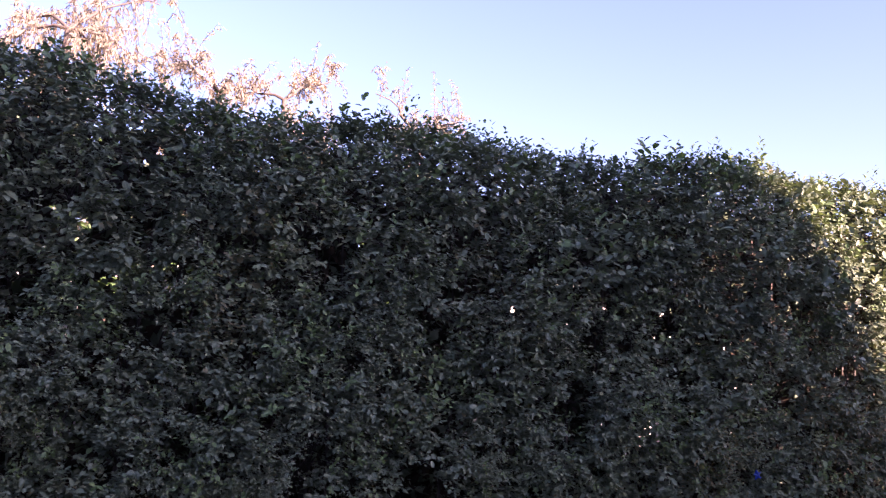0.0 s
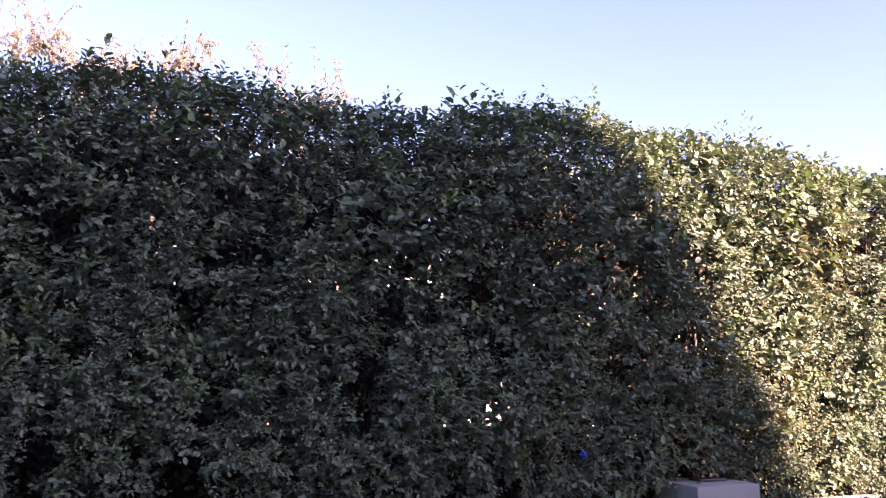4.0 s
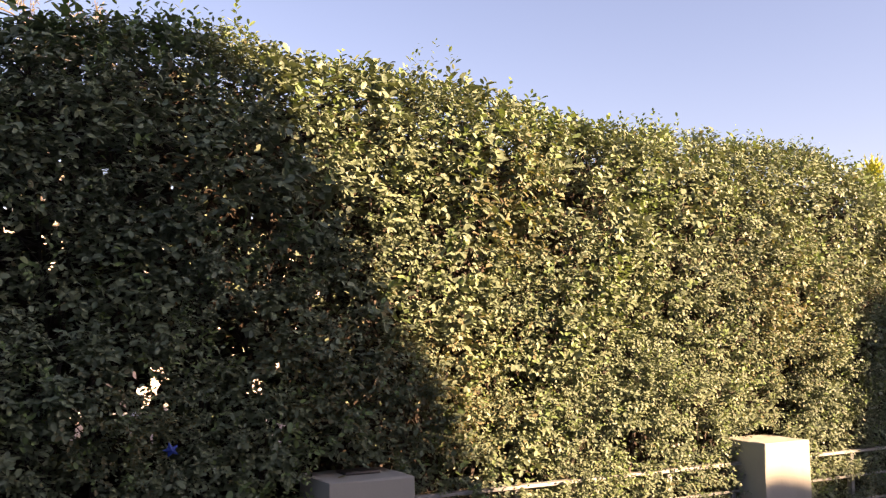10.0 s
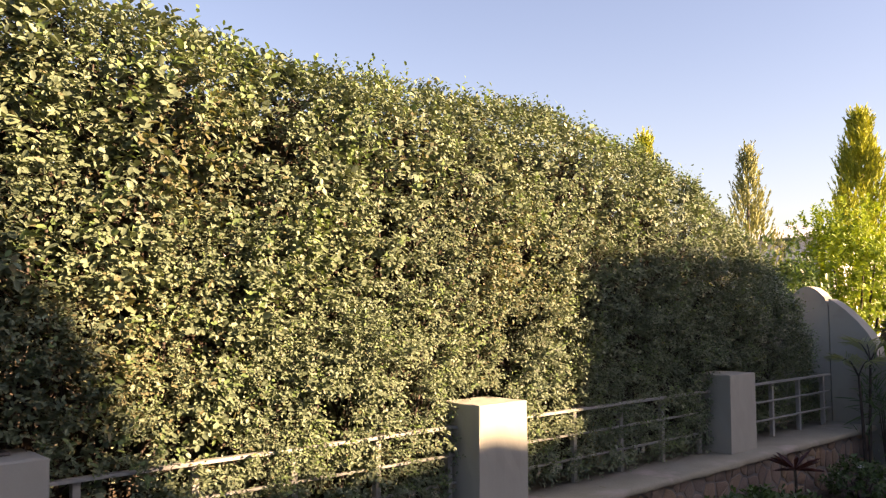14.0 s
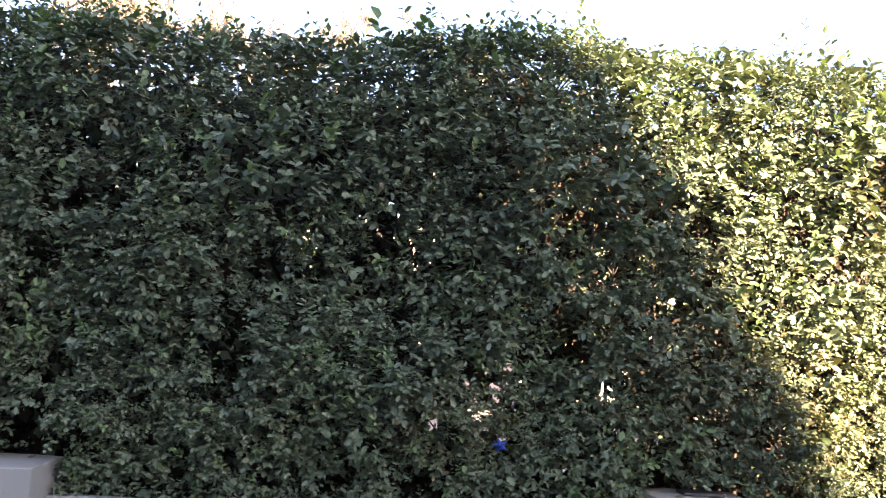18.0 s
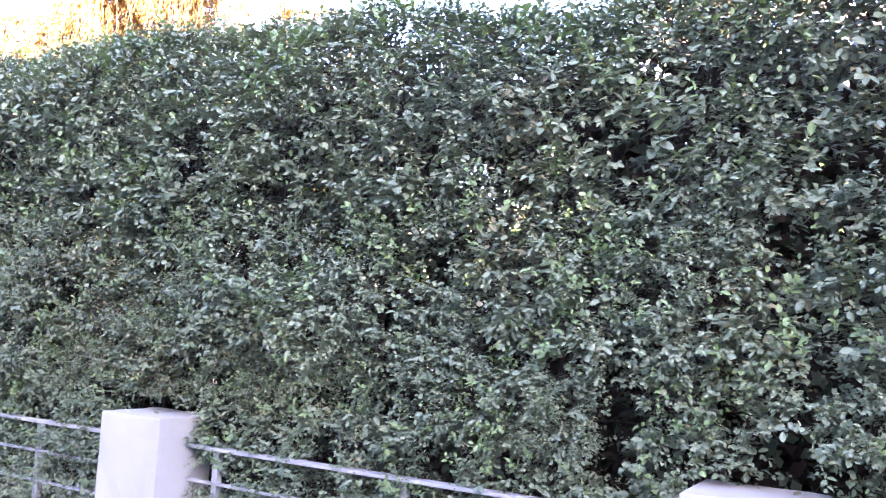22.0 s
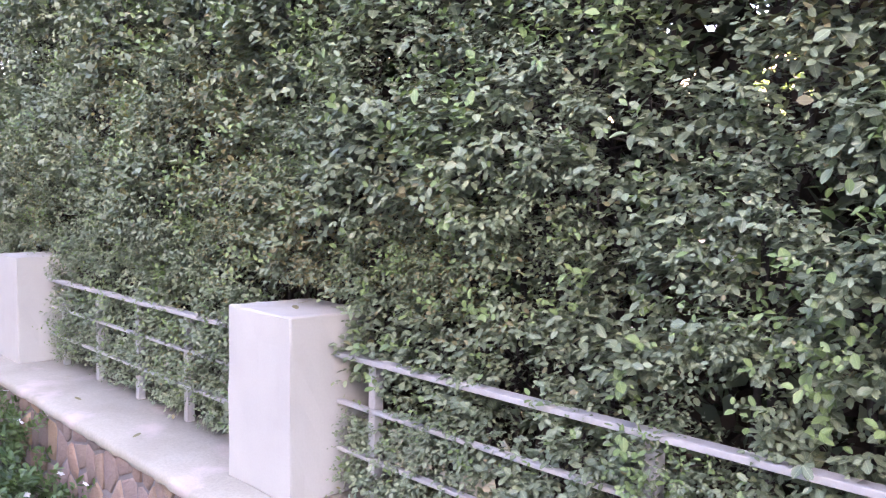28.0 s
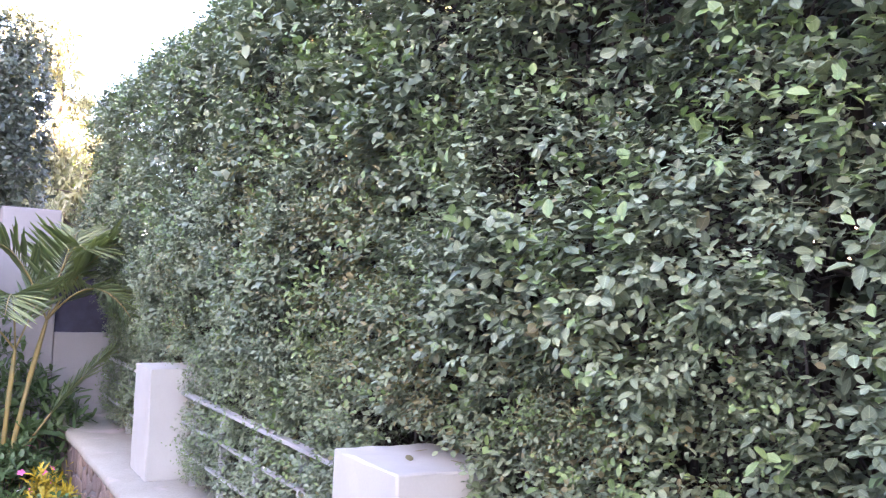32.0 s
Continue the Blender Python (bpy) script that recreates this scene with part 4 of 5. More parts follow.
def cypress(x, y, h, rad, seed, mat, label, n=9000, low=0.25):
    """A narrow cone of upswept sprays, uneven in outline."""
    r = np.random.default_rng(seed)
    tree = thing("cypress", (x, y, 0), label, "tree")
    V, Q = tubes([(np.stack([r.normal(0, 0.02, 5), r.normal(0, 0.02, 5), np.linspace(-0.05, h * 0.9, 5)], -1), np.linspace(0.09, 0.015, 5))], 7)
    part("trunk", mesh_of("trunk", V, Q, [M_BARK], smooth=True), tree)
    m = n // 14
    f = r.uniform(0, 1, m) ** 0.75
    a = r.uniform(0, 2 * np.pi, m)
    hull = rad * np.clip(np.minimum((1 - f) * 1.75, (f + 0.35) * 1.6), 0, 1) * (0.75 + 0.28 * np.sin(a * 3 + f * 9) + r.normal(0, 0.12, m))
    z = low * h + (1 - low) * h * f
    C = np.stack([np.cos(a) * hull * 0.72, np.sin(a) * hull * 0.72, z - 0.1], -1)
    A = np.stack([np.cos(a) * 0.35, np.sin(a) * 0.35, np.ones(m)], -1) + r.normal(0, 0.12, (m, 3))
    B, W, F, L, t = sprigs(C, A, 14, 0.10 * h * r.uniform(0.5, 0.95, m), np.full(m, 0.10), r, tip=0.3)
    W = W * 0.4 + np.repeat(unit(A), 14, 0) * 1.2
    V, T = leaf_arrays(LEAF_PLAIN, B, W, F, L, L * 0.30)
    part("crown", mesh_of("crown", V, T, [mat]), tree, kind="stuff")
    return tree


cypress(16.0, 6.05, 4.85, 0.50, 201, M_CYPRESS, "narrow yellow-green cypress tip above the hedge")
cypress(16.0, 3.93, 4.30, 0.62, 202, M_PALE_CYPRESS, "slim pale yellow-green cypress with ragged upswept branches", n=5600)
cypress(16.0, 2.02, 4.62, 0.80, 203, M_CYPRESS, "broad bright yellow-green cypress in sunlight", n=16000)


def bush(name, x, y, h, rad, mat, seed, label, category="bush", n=500, leaf=0.06, base=0.08, narrow=0.55, per=8, flower=None, flowers=0, petal=0.02, squash=1.0):
    """A rounded, uneven shrub of leafy shoots on a few stems, with flowers if asked."""
    r = np.random.default_rng(seed)
    ob = thing(name, (x, y, base), label, category)
    m = 6
    lines = []
    for k in range(m):
        a = k * 6.28 / m
        t = np.linspace(0, 1, 4)[:, None]
        lines.append((np.array([0, 0, -0.04]) + np.array([np.cos(a) * rad * 0.6, np.sin(a) * rad * 0.6 * squash, h * 0.75]) * t, np.linspace(0.012, 0.004, 4) * max(1, h)))
    V, Q = tubes(lines, 5)
    part("stems", mesh_of("stems", V, Q, [M_TWIG], smooth=True), ob, kind="stuff")
    d = unit(r.normal(0, 1, (n, 3)) * np.array([1, 1, 0.9]) + np.array([0, 0, 0.35]))
    rr = r.uniform(0.35, 1.0, n) ** 0.5 * (1 + 0.16 * np.sin(d[:, 0] * 7 + seed) + 0.14 * np.sin(d[:, 1] * 9 + d[:, 2] * 5))
    C = d * rr[:, None] * np.array([rad, rad * squash, h * 0.52]) + np.array([0, 0, h * 0.5])
    C[:, 2] = np.maximum(C[:, 2], 0.0)
    B, W, F, L, t = sprigs(C, d + np.array([0, 0, 0.4]) + r.normal(0, 0.3, (n, 3)), per, leaf * 1.6 * r.uniform(0.6, 1.3, n), leaf * r.lognormal(0, 0.15, n), r)
    V, T = leaf_arrays(LEAF_MID, B, W, F, L, L * narrow)
    part("leaves", mesh_of("leaves", V, T, [mat], smooth=True), ob, kind="stuff")
    if flowers:
        one_flower = []
        for k in range(5):
            a = k * 6.283 / 5
            one_flower.append(leaf_arrays(LEAF_MID, np.zeros((1, 3)), np.array([[np.cos(a), np.sin(a), 0.25]]), np.array([[0, 0, 1.0]]), np.ones(1) * petal, np.ones(1) * petal * 0.8) + (0,))
        Vf, Tf, _ = joined(one_flower)
        me = mesh_of("flower", Vf, Tf, [flower], smooth=True)
        pick = r.choice(np.flatnonzero(d[:, 2] > -0.1), min(flowers, n // 2), replace=False)
        for k in pick:
            f = part("flower", me, ob)
            f.location = C[k] * 1.0 + d[k] * leaf * 1.5
            f.rotation_mode = "QUATERNION"
            f.rotation_quaternion = (Vector(d[k]) + Vector((0.2, -0.3, 0.6))).to_track_quat("Z", "Y")
    return ob


bush("lime_bush", 14.2, 1.55, 3.0, 0.84, M_LIME, 301, "bright lime-green leafy tree beyond the garden wall", "tree", n=2600, leaf=0.055, base=0.0)
bush("lime_bush", 13.6, 3.6, 2.2, 0.55, M_CYPRESS, 302, "small yellow-green shrub beyond the wall", "bush", n=420, leaf=0.09, base=-0.02)
bush("sunlit_bush", -22.0, 1.35, 4.3, 1.25, M_LIME, 303, "sunlit yellow-green bush beyond the end wall", "bush", n=900, leaf=0.15, base=-0.02)

for k, (bx, by, bh, br) in enumerate(((-1.9, 4.1, 3.3, 0.9), (-0.5, 4.3, 3.0, 0.85), (0.8, 4.0, 2.6, 0.7), (-3.2, 4.4, 2.4, 0.7))):
    bush("evergreen_bush", bx, by, bh, br, M_SHRUB, 320 + k, "tall dark evergreen bush behind the hedge", "bush", n=700, leaf=0.10, base=-0.02)

bush("evergreen_bush", 12.5, 1.62, 2.30, 0.46, M_SHRUB, 330, "dark evergreen bush at the end of the hedge", "bush", n=620, leaf=0.07, base=-0.02)

# neighbouring house beyond the hedge
neighbour = thing("neighbour_house", (0, 0, 0), "pale pink rendered neighbouring house seen through the hedge", "house")
part("wall", box("wall", (-5.5, 5.2, -0.05), (7.0, 6.3, 2.75), M_PALEWALL, 0.02), neighbour)
part("parapet", box("parapet", (-5.6, 5.1, 2.752), (7.1, 6.4, 2.87), M_PAINT, 0.02), neighbour)
for wx in (-3.6, -0.6, 2.4, 5.2):
    w = part("window", box("window", (wx - 0.5, 5.17, 1.0), (wx + 0.5, 5.198, 2.0), M_LAMP, 0.004), neighbour)
    part("pane", box("pane", (wx - 0.43, 5.16, 1.07), (wx + 0.43, 5.168, 1.93), M_SCREEN), w)

far_house = thing("distant_house", (0, 0, 0), "distant pale rendered house with a low pitched roof", "house")
part("wall", box("wall", (30, 8.3, -0.05), (36, 13.5, 3.85), M_FARWALL, 0.02), far_house)
roof_bm = bmesh.new()
eaves = [roof_bm.verts.new(c) for c in ((29.7, 8.0, 3.86), (36.3, 8.0, 3.86), (36.3, 13.8, 3.86), (29.7, 13.8, 3.86))]
ridge = [roof_bm.verts.new(c) for c in ((32.2, 10.4, 4.55), (33.8, 11.4, 4.55))]
for c in ((eaves[0], eaves[1], ridge[1], ridge[0]), (eaves[1], eaves[2], ridge[1]), (eaves[2], eaves[3], ridge[0], ridge[1]), (eaves[3], eaves[0], ridge[0]), (eaves[3], eaves[2], eaves[1], eaves[0])):
    roof_bm.faces.new(c)
part("roof", bm_mesh("roof", roof_bm, M_FARWALL), far_house)

# ---- planting bed ----


def frond(r, root, way, ln, leaf, pairs, sag=0.55, narrow=0.052, vee=0.5):
    """One feather leaf: an arching rib and two rows of leaflets. Gives the rib's line and the leaflets' arrays."""
    t = np.linspace(0, 1, 12)[:, None]
    way = unit(np.array(way, float))
    p = root + way * t * ln + np.array([0, 0, -sag * ln]) * t ** 2.2
    d = unit(np.gradient(p, axis=0))
    s = np.linspace(0.18, 0.99, pairs)
    at = np.stack([np.interp(s, t[:, 0], p[:, k]) for k in range(3)], -1)
    dd = unit(np.stack([np.interp(s, t[:, 0], d[:, k]) for k in range(3)], -1))
    side = unit(np.cross(dd, UP[None]))
    up = np.cross(side, dd)
    B, W, F, L = [], [], [], []
    for sign in (-1, 1):
        B.append(at)
        W.append(side * sign + dd * 0.85 + up * vee * 0.5 + r.normal(0, 0.08, at.shape) + np.array([0, 0, -0.12]))
        F.append(up + side * sign * -0.4)
        L.append(leaf * np.sin(np.pi * (0.12 + 0.8 * s)) ** 0.6 * r.uniform(0.85, 1.1, len(s)))
    B, W, F, L = map(np.concatenate, (B, W, F, L))
    return (p, np.linspace(0.008, 0.0025, 12)), leaf_arrays(LEAF_MID, B, W, F, L, L * narrow, curl=0.14)


def clump_palm(name, x, y, stems, h, ln, seed, label, stem_mat, leaf_mat, leaf=0.26, pairs=26, base=0.08, lean=0.25, each=4, sag=0.55):
    r = np.random.default_rng(seed)
    ob = thing(name, (x, y, base), label, "palm")
    for k in range(stems):
        a = k * 6.283 / stems + r.uniform(-0.4, 0.4)
        off = np.array([np.cos(a), np.sin(a), 0])
        hh = h * r.uniform(0.72, 1.0)
        t = np.linspace(0, 1, 8)[:, None]
        p = off * 0.03 + off * lean * hh * t ** 1.5 + np.array([0, 0, 1]) * (hh * t - 0.06)
        V, Q = tubes([(p, np.linspace(0.020, 0.010, 8))], 7)
        part("stem", mesh_of("stem", V, Q, [stem_mat], smooth=True), ob)
        for j in range(each):
            b = a + (j - (each - 1) / 2) * 1.3 + r.normal(0, 0.3)
            way = np.array([np.cos(b), np.sin(b), r.uniform(1.5, 2.8)])
            rib, (V, T) = frond(r, p[-1], way, ln * r.uniform(0.7, 1.05), leaf, pairs, sag)
            f = part("frond", mesh_of("frond", V, T, [leaf_mat], smooth=True), ob)
            V, Q = tubes([rib], 5)
            part("rib", mesh_of("rib", V, Q, [stem_mat], smooth=True), f)
    return ob


def feather_palm(x, y, stems, seed, label):
    """A young clump: each stem is (lean x, lean y, height, its fronds), each frond (way, length, sag, leaflet length)."""
    r = np.random.default_rng(seed)
    ob = thing("palm", (x, y, 0.08), label, "palm")
    for sx, sy, h, fronds in stems:
        t = np.linspace(0, 1, 8)[:, None]
        p = np.array([sx, sy, 0]) * (0.15 + 0.85 * t ** 1.4) + np.array([0, 0, 1]) * (h * t - 0.06)
        V, Q = tubes([(p, np.interp(t[:, 0], [0, 0.6, 0.8, 1], [0.021, 0.016, 0.020, 0.011]))], 8)
        part("stem", mesh_of("stem", V, Q, [M_STEM], smooth=True), ob)
        for way, ln, sag, leaf in fronds:
            rib, (V, T) = frond(r, p[-1], way, ln, leaf, 34, sag, narrow=0.06, vee=0.7)
            f = part("frond", mesh_of("frond", V, T, [M_PALM], smooth=True), ob)
            V, Q = tubes([rib], 5)
            part("rib", mesh_of("rib", V, Q, [M_STEM], smooth=True), f)
    return ob


feather_palm(-7.25, -0.58, (
    (0.02, 0.24, 1.30, (((0.15, 0.50, 1.0), 1.25, 0.40, 0.42), ((0.1, -0.38, 1.0), 1.40, 0.62, 0.44), ((0.55, 0.50, 0.85), 1.05, 0.70, 0.38), ((-0.35, 0.22, 1.0), 1.05, 0.30, 0.36), ((0.3, 0.15, 1.0), 1.25, 0.55, 0.42))),
    (0.06, 0.05, 1.10, (((0.25, -0.75, 1.0), 1.30, 0.66, 0.42), ((0.45, -0.1, 1.0), 1.20, 0.70, 0.40), ((-0.2, 0.35, 1.0), 1.10, 0.45, 0.38))),
    (-0.05, -0.16, 1.25, (((0.1, -0.8, 0.9), 1.25, 0.60, 0.40), ((-0.3, -0.3, 1.0), 1.20, 0.42, 0.38), ((0.35, -0.5, 1.1), 1.35, 0.72, 0.42))),
    (0.10, 0.20, 0.52, (((0.0, 0.48, 0.72), 0.88, 0.16, 0.26),)),
    (0.08, -0.10, 0.45, (((0.3, -0.4, 0.9), 0.85, 0.45, 0.28),))), 401, "clumping palm with yellow stems and arching green fronds")
clump_palm("palm", -7.62, -1.55, 4, 1.1, 0.8, 402, "clumping palm with yellow stems beside the end wall", M_STEM, M_PALM)
clump_palm("palm", 15.0, 2.66, 4, 2.68, 0.80, 405, "palm with grey-green fronds beyond the garden wall", M_TWIG, M_GREY, leaf=0.16, lean=0.06, base=-0.02, sag=0.85)
clump_palm("palm", 11.7, 0.95, 5, 1.55, 0.62, 406, "dark leaning palm clump behind the curved wall", M_TWIG, M_PALM, leaf=0.20, lean=0.16, base=-0.02, sag=0.8)
clump_palm("palm", 10.1, -0.66, 5, 1.8, 0.42, 403, "half-dried palm clump with brown hanging fronds", M_TWIG, M_DRY, leaf=0.22, lean=0.07, sag=0.95, each=3)
clump_palm("palm", 10.05, -0.20, 2, 1.35, 0.45, 404, "young palm with stiff green fronds by the curved wall", M_TWIG, M_GREY, leaf=0.20, lean=0.06, each=3, pairs=14)

bush("flowering_shrub", -4.75, -0.50, 0.40, 0.42, M_SHRUB, 501, "low green shrub dotted with small white flowers", "shrub", n=420, leaf=0.038, flower=M_WHITE, flowers=60, petal=0.017)
bush("flowering_shrub", -5.45, -0.52, 0.36, 0.34, M_SHRUB, 502, "low green shrub dotted with small white flowers", "shrub", n=300, leaf=0.038, flower=M_WHITE, flowers=36, petal=0.017)
bush("flowering_shrub", -3.95, -0.56, 0.30, 0.36, M_SHRUB, 503, "low green shrub dotted with small white flowers", "shrub", n=300, leaf=0.038, flower=M_WHITE, flowers=30, petal=0.017)
bush("croton", -6.02, -0.40, 0.36, 0.13, M_CROTON, 504, "upright shrub with bright yellow leaves", "shrub", n=130, leaf=0.05, narrow=0.3)
bush("flowering_shrub", -6.95, -0.55, 0.38, 0.28, M_SHRUB, 505, "dark green shrub with pink flowers", "shrub", n=240, leaf=0.05, flower=M_PINK, flowers=12, petal=0.026)
bush("shrub", -7.55, -0.36, 0.80, 0.26, M_SHRUB, 506, "dark leafy shrub against the white end wall", "shrub", n=80, leaf=0.11, narrow=0.3)
bush("shrub", -7.55, -0.80, 1.25, 0.28, M_SHRUB, 511, "tall dark leafy shrub behind the palm stems", "shrub", n=70, leaf=0.10, narrow=0.3)
bush("shrub", 6.5, -0.66, 0.27, 0.36, M_SHRUB, 507, "low dark green shrub in the planting bed", "shrub", n=320, leaf=0.05)
bush("shrub", 7.4, -0.62, 0.30, 0.36, M_SHRUB, 508, "low dark green shrub in the planting bed", "shrub", n=320, leaf=0.05)
bush("shrub", 9.1, -0.50, 0.30, 0.22, M_SHRUB, 509, "small shrub with a few white flowers", "shrub", n=150, leaf=0.04, flower=M_WHITE, flowers=8)
bush("shrub", 10.25, -0.30, 0.85, 0.10, M_SHRUB, 510, "narrow-leaved dark shrub by the curved wall", "shrub", n=34, leaf=0.17, narrow=0.07, base=0.12)


def rosette(x, y, z, seed, label):
    """Strappy leaves from one short stem."""
    r = np.random.default_rng(seed)
    ob = thing("dracaena", (x, y, z), label, "plant")
    V, Q = tubes([(np.array([[0, 0, -0.3], [0.01, 0, -0.1], [0, 0, 0.03]]), np.array([0.014, 0.012, 0.010]))], 6)
    part("stem", mesh_of("stem", V, Q, [M_TWIG], smooth=True), ob)
    for k in range(15):
        a, e = k * 2.4, 0.25 + 1.3 * k / 15
        V, T = leaf_arrays(LEAF_FINE, np.zeros((1, 3)), np.array([[np.cos(a), np.sin(a), e]]), np.array([[-np.cos(a) * 0.3, -np.sin(a) * 0.3, 1.0]]), np.ones(1) * r.uniform(0.16, 0.24), np.ones(1) * 0.034, curl=0.35)
        part("leaf", mesh_of("leaf", V, T, [M_RED], smooth=True), ob)
    return ob


rosette(8.15, -0.40, 0.46, 601, "dark red dracaena with strappy pointed leaves")

for mat, label, pts in ((M_RED_HOSE, "red garden hose lying across the bed", [(7.9, -1.05), (8.3, -0.80), (8.8, -0.78), (9.3, -0.95), (9.9, -1.0)]), (M_TEAL_HOSE, "teal garden hose lying across the bed", [(7.8, -1.15), (8.4, -0.96), (8.9, -0.92), (9.4, -1.06), (9.9, -1.12)])):
    t = np.linspace(0, 1, len(pts))
    s = np.linspace(0, 1, 40)
    pts = np.array(pts)
    k = np.ones(9) / 9
    xx, yy = (np.convolve(np.pad(np.interp(s, t, pts[:, c]), 4, mode="edge"), k, "valid") for c in (0, 1))
    V, Q = tubes([(np.stack([xx, yy, 0.165 - 0.09 * np.clip((-yy - 1.0) / 0.25, 0, 1)], -1), np.full(40, 0.013))], 8)
    tagged(part("garden_hose", mesh_of("garden_hose", V, Q, [mat], smooth=True)), label, "hose")

lamp = thing("garden_lamp", (-5.36, -0.205, 0.10), "short white metal garden bollard lamp", "lamp")
bm = bmesh.new()
bmesh.ops.create_cone(bm, cap_ends=True, segments=20, radius1=0.036, radius2=0.034, depth=0.36)
bmesh.ops.translate(bm, verts=bm.verts[:], vec=(0, 0, 0.15))
part("body", bm_mesh("body", bm, M_LAMP), lamp)
bm = bmesh.new()
bmesh.ops.create_cone(bm, cap_ends=True, segments=20, radius1=0.046, radius2=0.030, depth=0.03)
bmesh.ops.translate(bm, verts=bm.verts[:], vec=(0, 0, 0.345))
part("cap", bm_mesh("cap", bm, M_LAMP), lamp)

V, T = leaf_arrays(LEAF_FINE, np.zeros((1, 3)), np.array([[1.0, 0, 0]]), np.array([[0, 0, 1.0]]), np.ones(1) * 0.045, np.ones(1) * 0.024, curl=-0.2)
dead = mesh_of("fallen_leaf", V, T, [M_OLD], smooth=True)
for fx, fy, fz, a in ((-2.83, 0.20, PILLAR_Z, 40), (-2.70, 0.12, PILLAR_Z, 160), (-2.62, 0.25, PILLAR_Z, 250), (-5.25, 0.05, COPING_Z, 30), (-4.35, -0.02, COPING_Z, 200), (-3.6, -0.08, COPING_Z, 110), (-4.9, 0.12, COPING_Z, 300), (0.1, 0.22, PILLAR_Z, 75), (2.62, 0.10, PILLAR_Z, 15), (6.3, -0.04, COPING_Z, 140), (7.1, 0.05, COPING_Z, 240)):
    leaf = part("fallen_leaf", dead)
    leaf.location = (fx, fy, fz + 0.003)
    leaf.rotation_euler = (0, 0, radians(a))
    tagged(leaf, "dry brown fallen leaf lying on the masonry", "leaf", "fallen leaves")

# stand-in, set in the hedge's face, for a blue thing that lies beyond
M_BLUE = material("blue_stand_in_surface", (0.05, 0.13, 0.62), 0.4, (0.04, 0.10, 0.50), scale=20, fine=90, bump=0.2)
scrap_bm = bmesh.new()
middle = scrap_bm.verts.new((0, -0.012, 0))
rim = [scrap_bm.verts.new((math.cos(k * 0.628) * (0.034 if k % 2 else 0.015), 0.008 * math.sin(k * 2.1), math.sin(k * 0.628) * (0.030 if k % 2 else 0.013))) for k in range(10)]
for k in range(10):
    scrap_bm.faces.new((middle, rim[k], rim[(k + 1) % 10]))
bmesh.ops.solidify(scrap_bm, geom=scrap_bm.faces[:], thickness=0.002)
scrap = part("blue_stand_in", bm_mesh("blue_stand_in", scrap_bm, M_BLUE))
scrap.location = (1.91, 0.05, 1.32)
tagged(scrap, "small bright blue piece in the hedge, standing in for a blue thing beyond", "scrap")

# ---- stones of the low wall ----


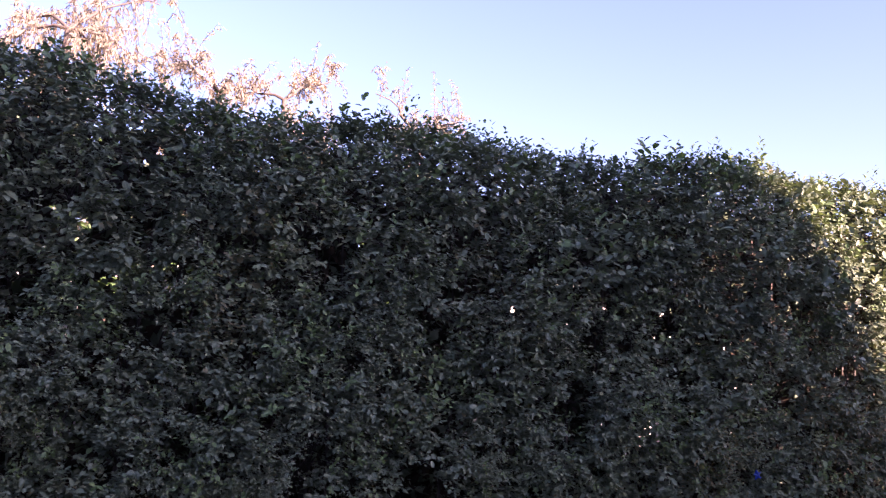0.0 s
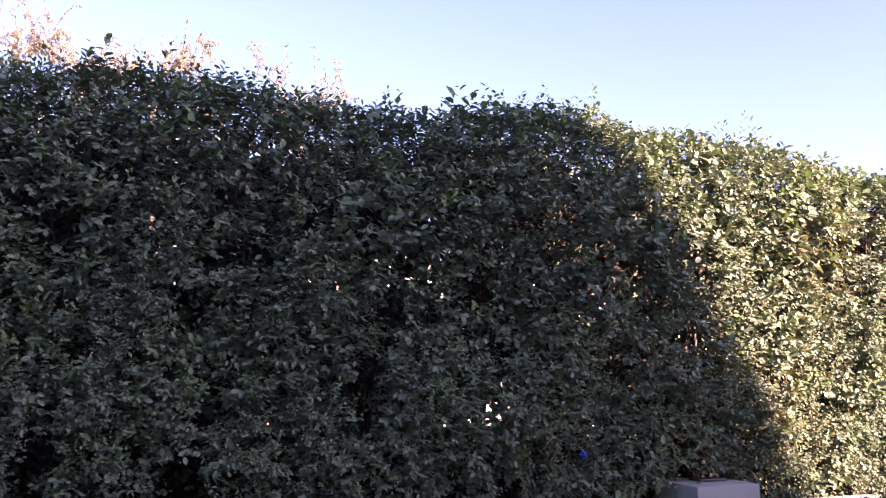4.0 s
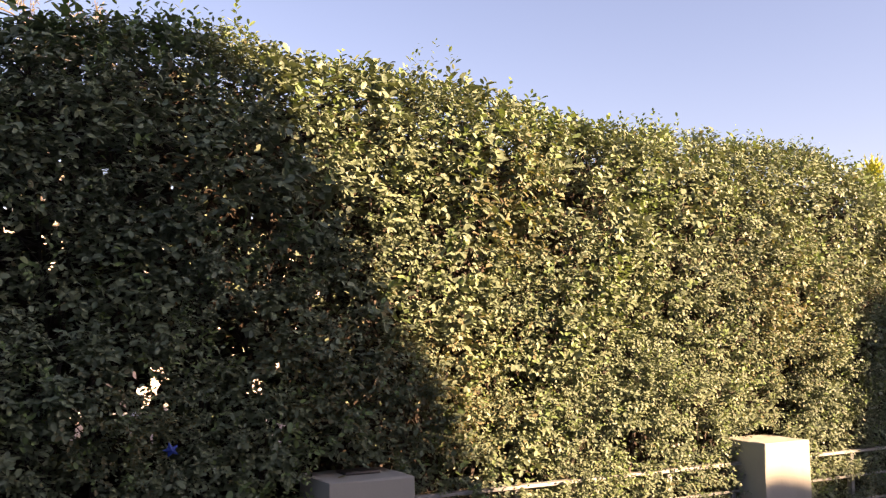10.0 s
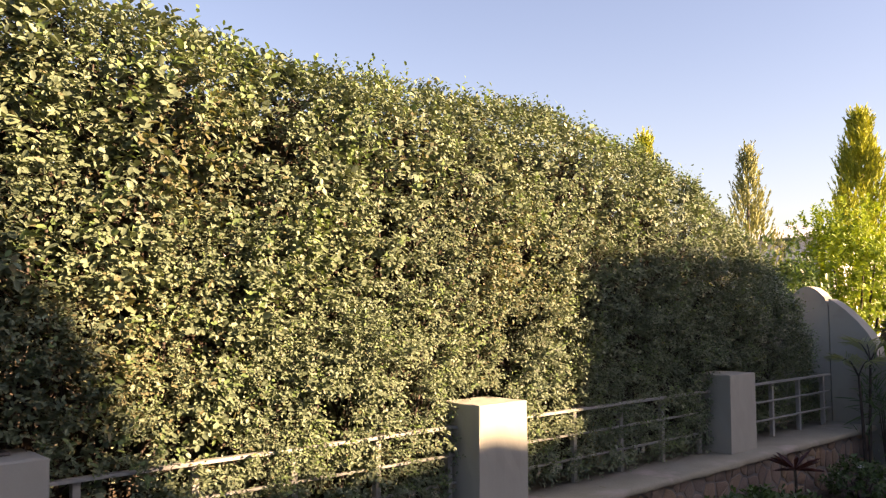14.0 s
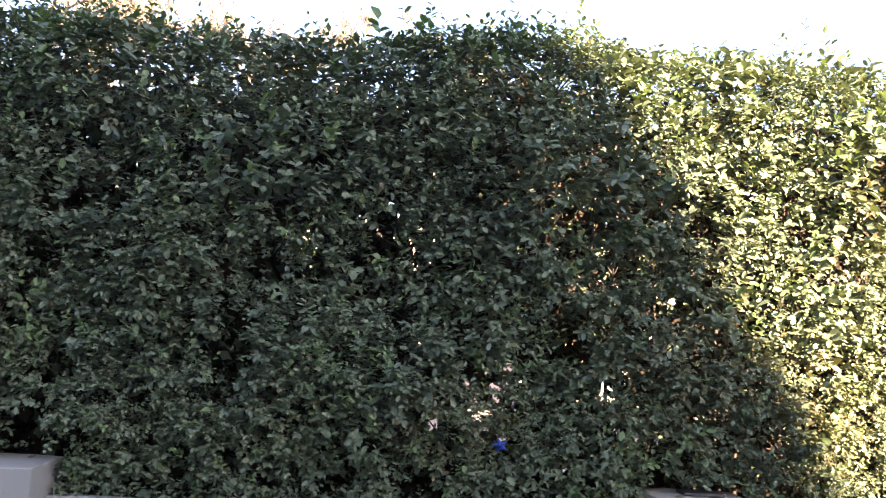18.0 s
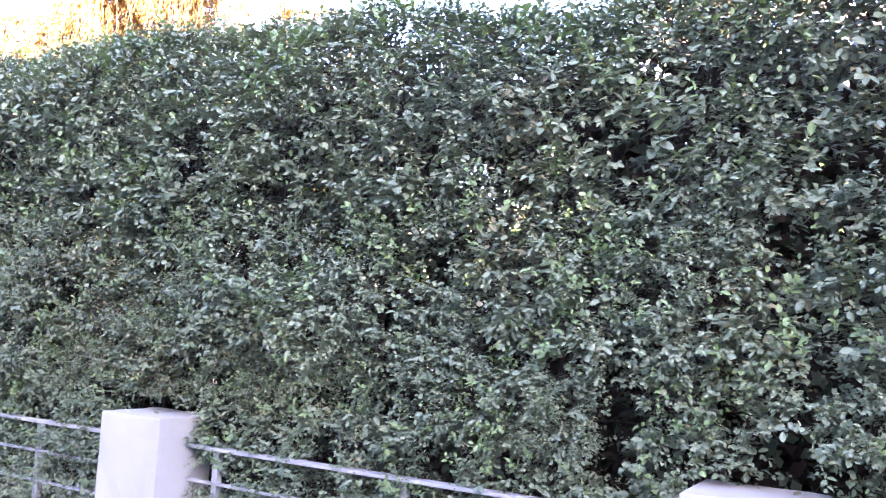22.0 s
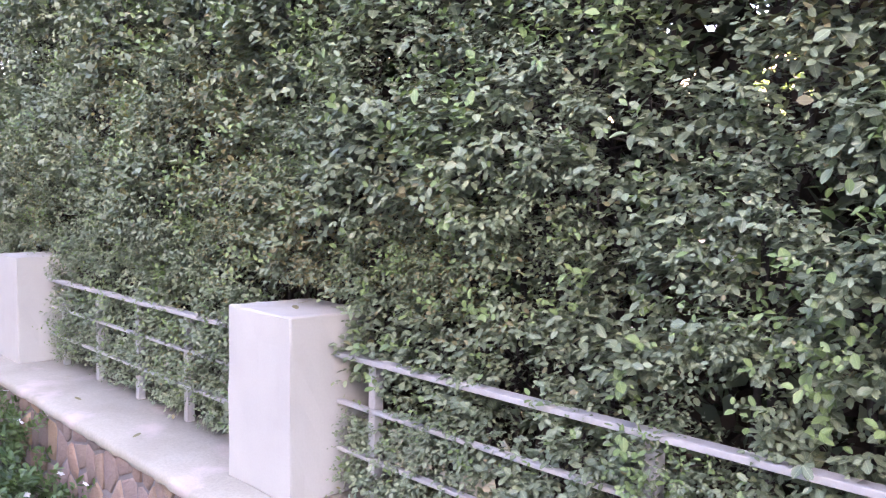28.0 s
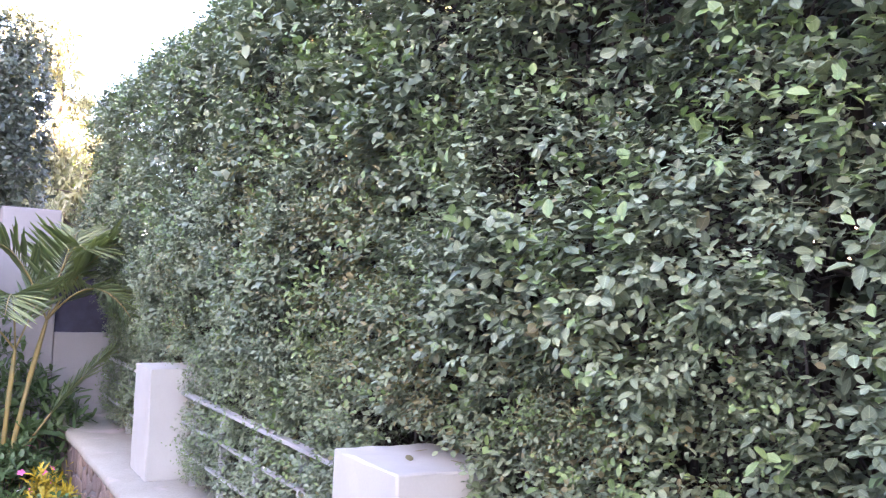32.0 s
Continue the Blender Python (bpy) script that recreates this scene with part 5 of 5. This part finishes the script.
def cells(x0, x1, z0, z1, w, h, seed):
    """Uneven many-sided pieces that tile a strip: each seed keeps what lies nearer to it than to its neighbours."""
    r = random.Random(seed)
    seeds = []
    nx, nz = int((x1 - x0) / w), max(2, int((z1 - z0) / h))
    for i in range(nx + 1):
        for j in range(nz + 1):
            seeds.append((x0 + (i + r.uniform(-0.1, 0.9)) * (x1 - x0) / nx, z0 + (j + r.uniform(0.0, 0.8) - 0.2) * (z1 - z0) / nz))
    out = []
    for k, (sx, sz) in enumerate(seeds):
        poly = [(max(x0, sx - w * 2), z0), (min(x1, sx + w * 2), z0), (min(x1, sx + w * 2), z1), (max(x0, sx - w * 2), z1)]
        for m, (ox, oz) in enumerate(seeds):
            if m == k or abs(ox - sx) > 3 * w:
                continue
            # squeezed so that the pieces stand taller than wide
            mx, mz, dx, dz = (sx + ox) / 2, (sz + oz) / 2, (ox - sx), (oz - sz) * 0.7
            cut, keep = [], lambda p: (p[0] - mx) * dx + (p[1] - mz) * dz
            for a, b in zip(poly, poly[1:] + poly[:1]):
                fa, fb = keep(a), keep(b)
                if fa <= 0:
                    cut.append(a)
                if fa * fb < 0:
                    t = fa / (fa - fb)
                    cut.append((a[0] + (b[0] - a[0]) * t, a[1] + (b[1] - a[1]) * t))
            poly = cut
            if len(poly) < 3:
                break
        if len(poly) >= 3:
            out.append(poly)
    return out


def stone_arrays(poly, r):
    """A flat split stone with a chamfered, uneven face; local to its middle."""
    cx_ = sum(p[0] for p in poly) / len(poly)
    cz_ = sum(p[1] for p in poly) / len(poly)
    n = len(poly)
    th = r.uniform(0.006, 0.015)
    ring = []
    for grow, y in ((0.87, 0.0), (0.85, -th * 0.75), (0.77, -th)):
        for px, pz in poly:
            ring.append(((px - cx_) * grow * r.uniform(0.97, 1.0), y * r.uniform(0.85, 1.1), (pz - cz_) * grow * r.uniform(0.97, 1.0)))
    ring.append((0, -th * r.uniform(0.9, 1.2), 0))
    tris = []
    for lay in (0, n):
        for k in range(n):
            a, b = lay + k, lay + (k + 1) % n
            tris += [(a, b, b + n), (a, b + n, a + n)]
    tris += [(2 * n + k, 2 * n + (k + 1) % n, 3 * n) for k in range(n)]
    return (cx_, cz_), np.array(ring), np.array(tris)


STONE_R = random.Random(77)
rest = []
for poly in cells(LEFT_END + 0.01, RIGHT_END - 0.01, 0.02, 0.497, 0.125, 0.15, 5):
    (sx, sz), V, T = stone_arrays(poly, STONE_R)
    if max(p[0] for p in poly) - min(p[0] for p in poly) < 0.03:
        continue
    if sx < -3.4 or sx > 5.9:
        ob = part("stone", mesh_of("stone", V, T, [M_STONE]), base_wall)
        ob.location = (sx, -0.123, sz)
    else:
        rest.append((V + np.array([sx, -0.123, sz]), T, 0))
V, T, _ = joined(rest)
part("stonework", mesh_of("stonework", V, T, [M_STONE]), base_wall, kind="stuff")
for poly in cells(-1.6, -0.18, 0.02, 0.497, 0.115, 0.21, 6):
    (sx, sz), V, T = stone_arrays(poly, STONE_R)
    ob = part("stone", mesh_of("stone", V[:, [1, 0, 2]] * np.array([-1, 1, 1]), T, [M_STONE]), end_wall)
    ob.location = (-7.932, sx, sz)
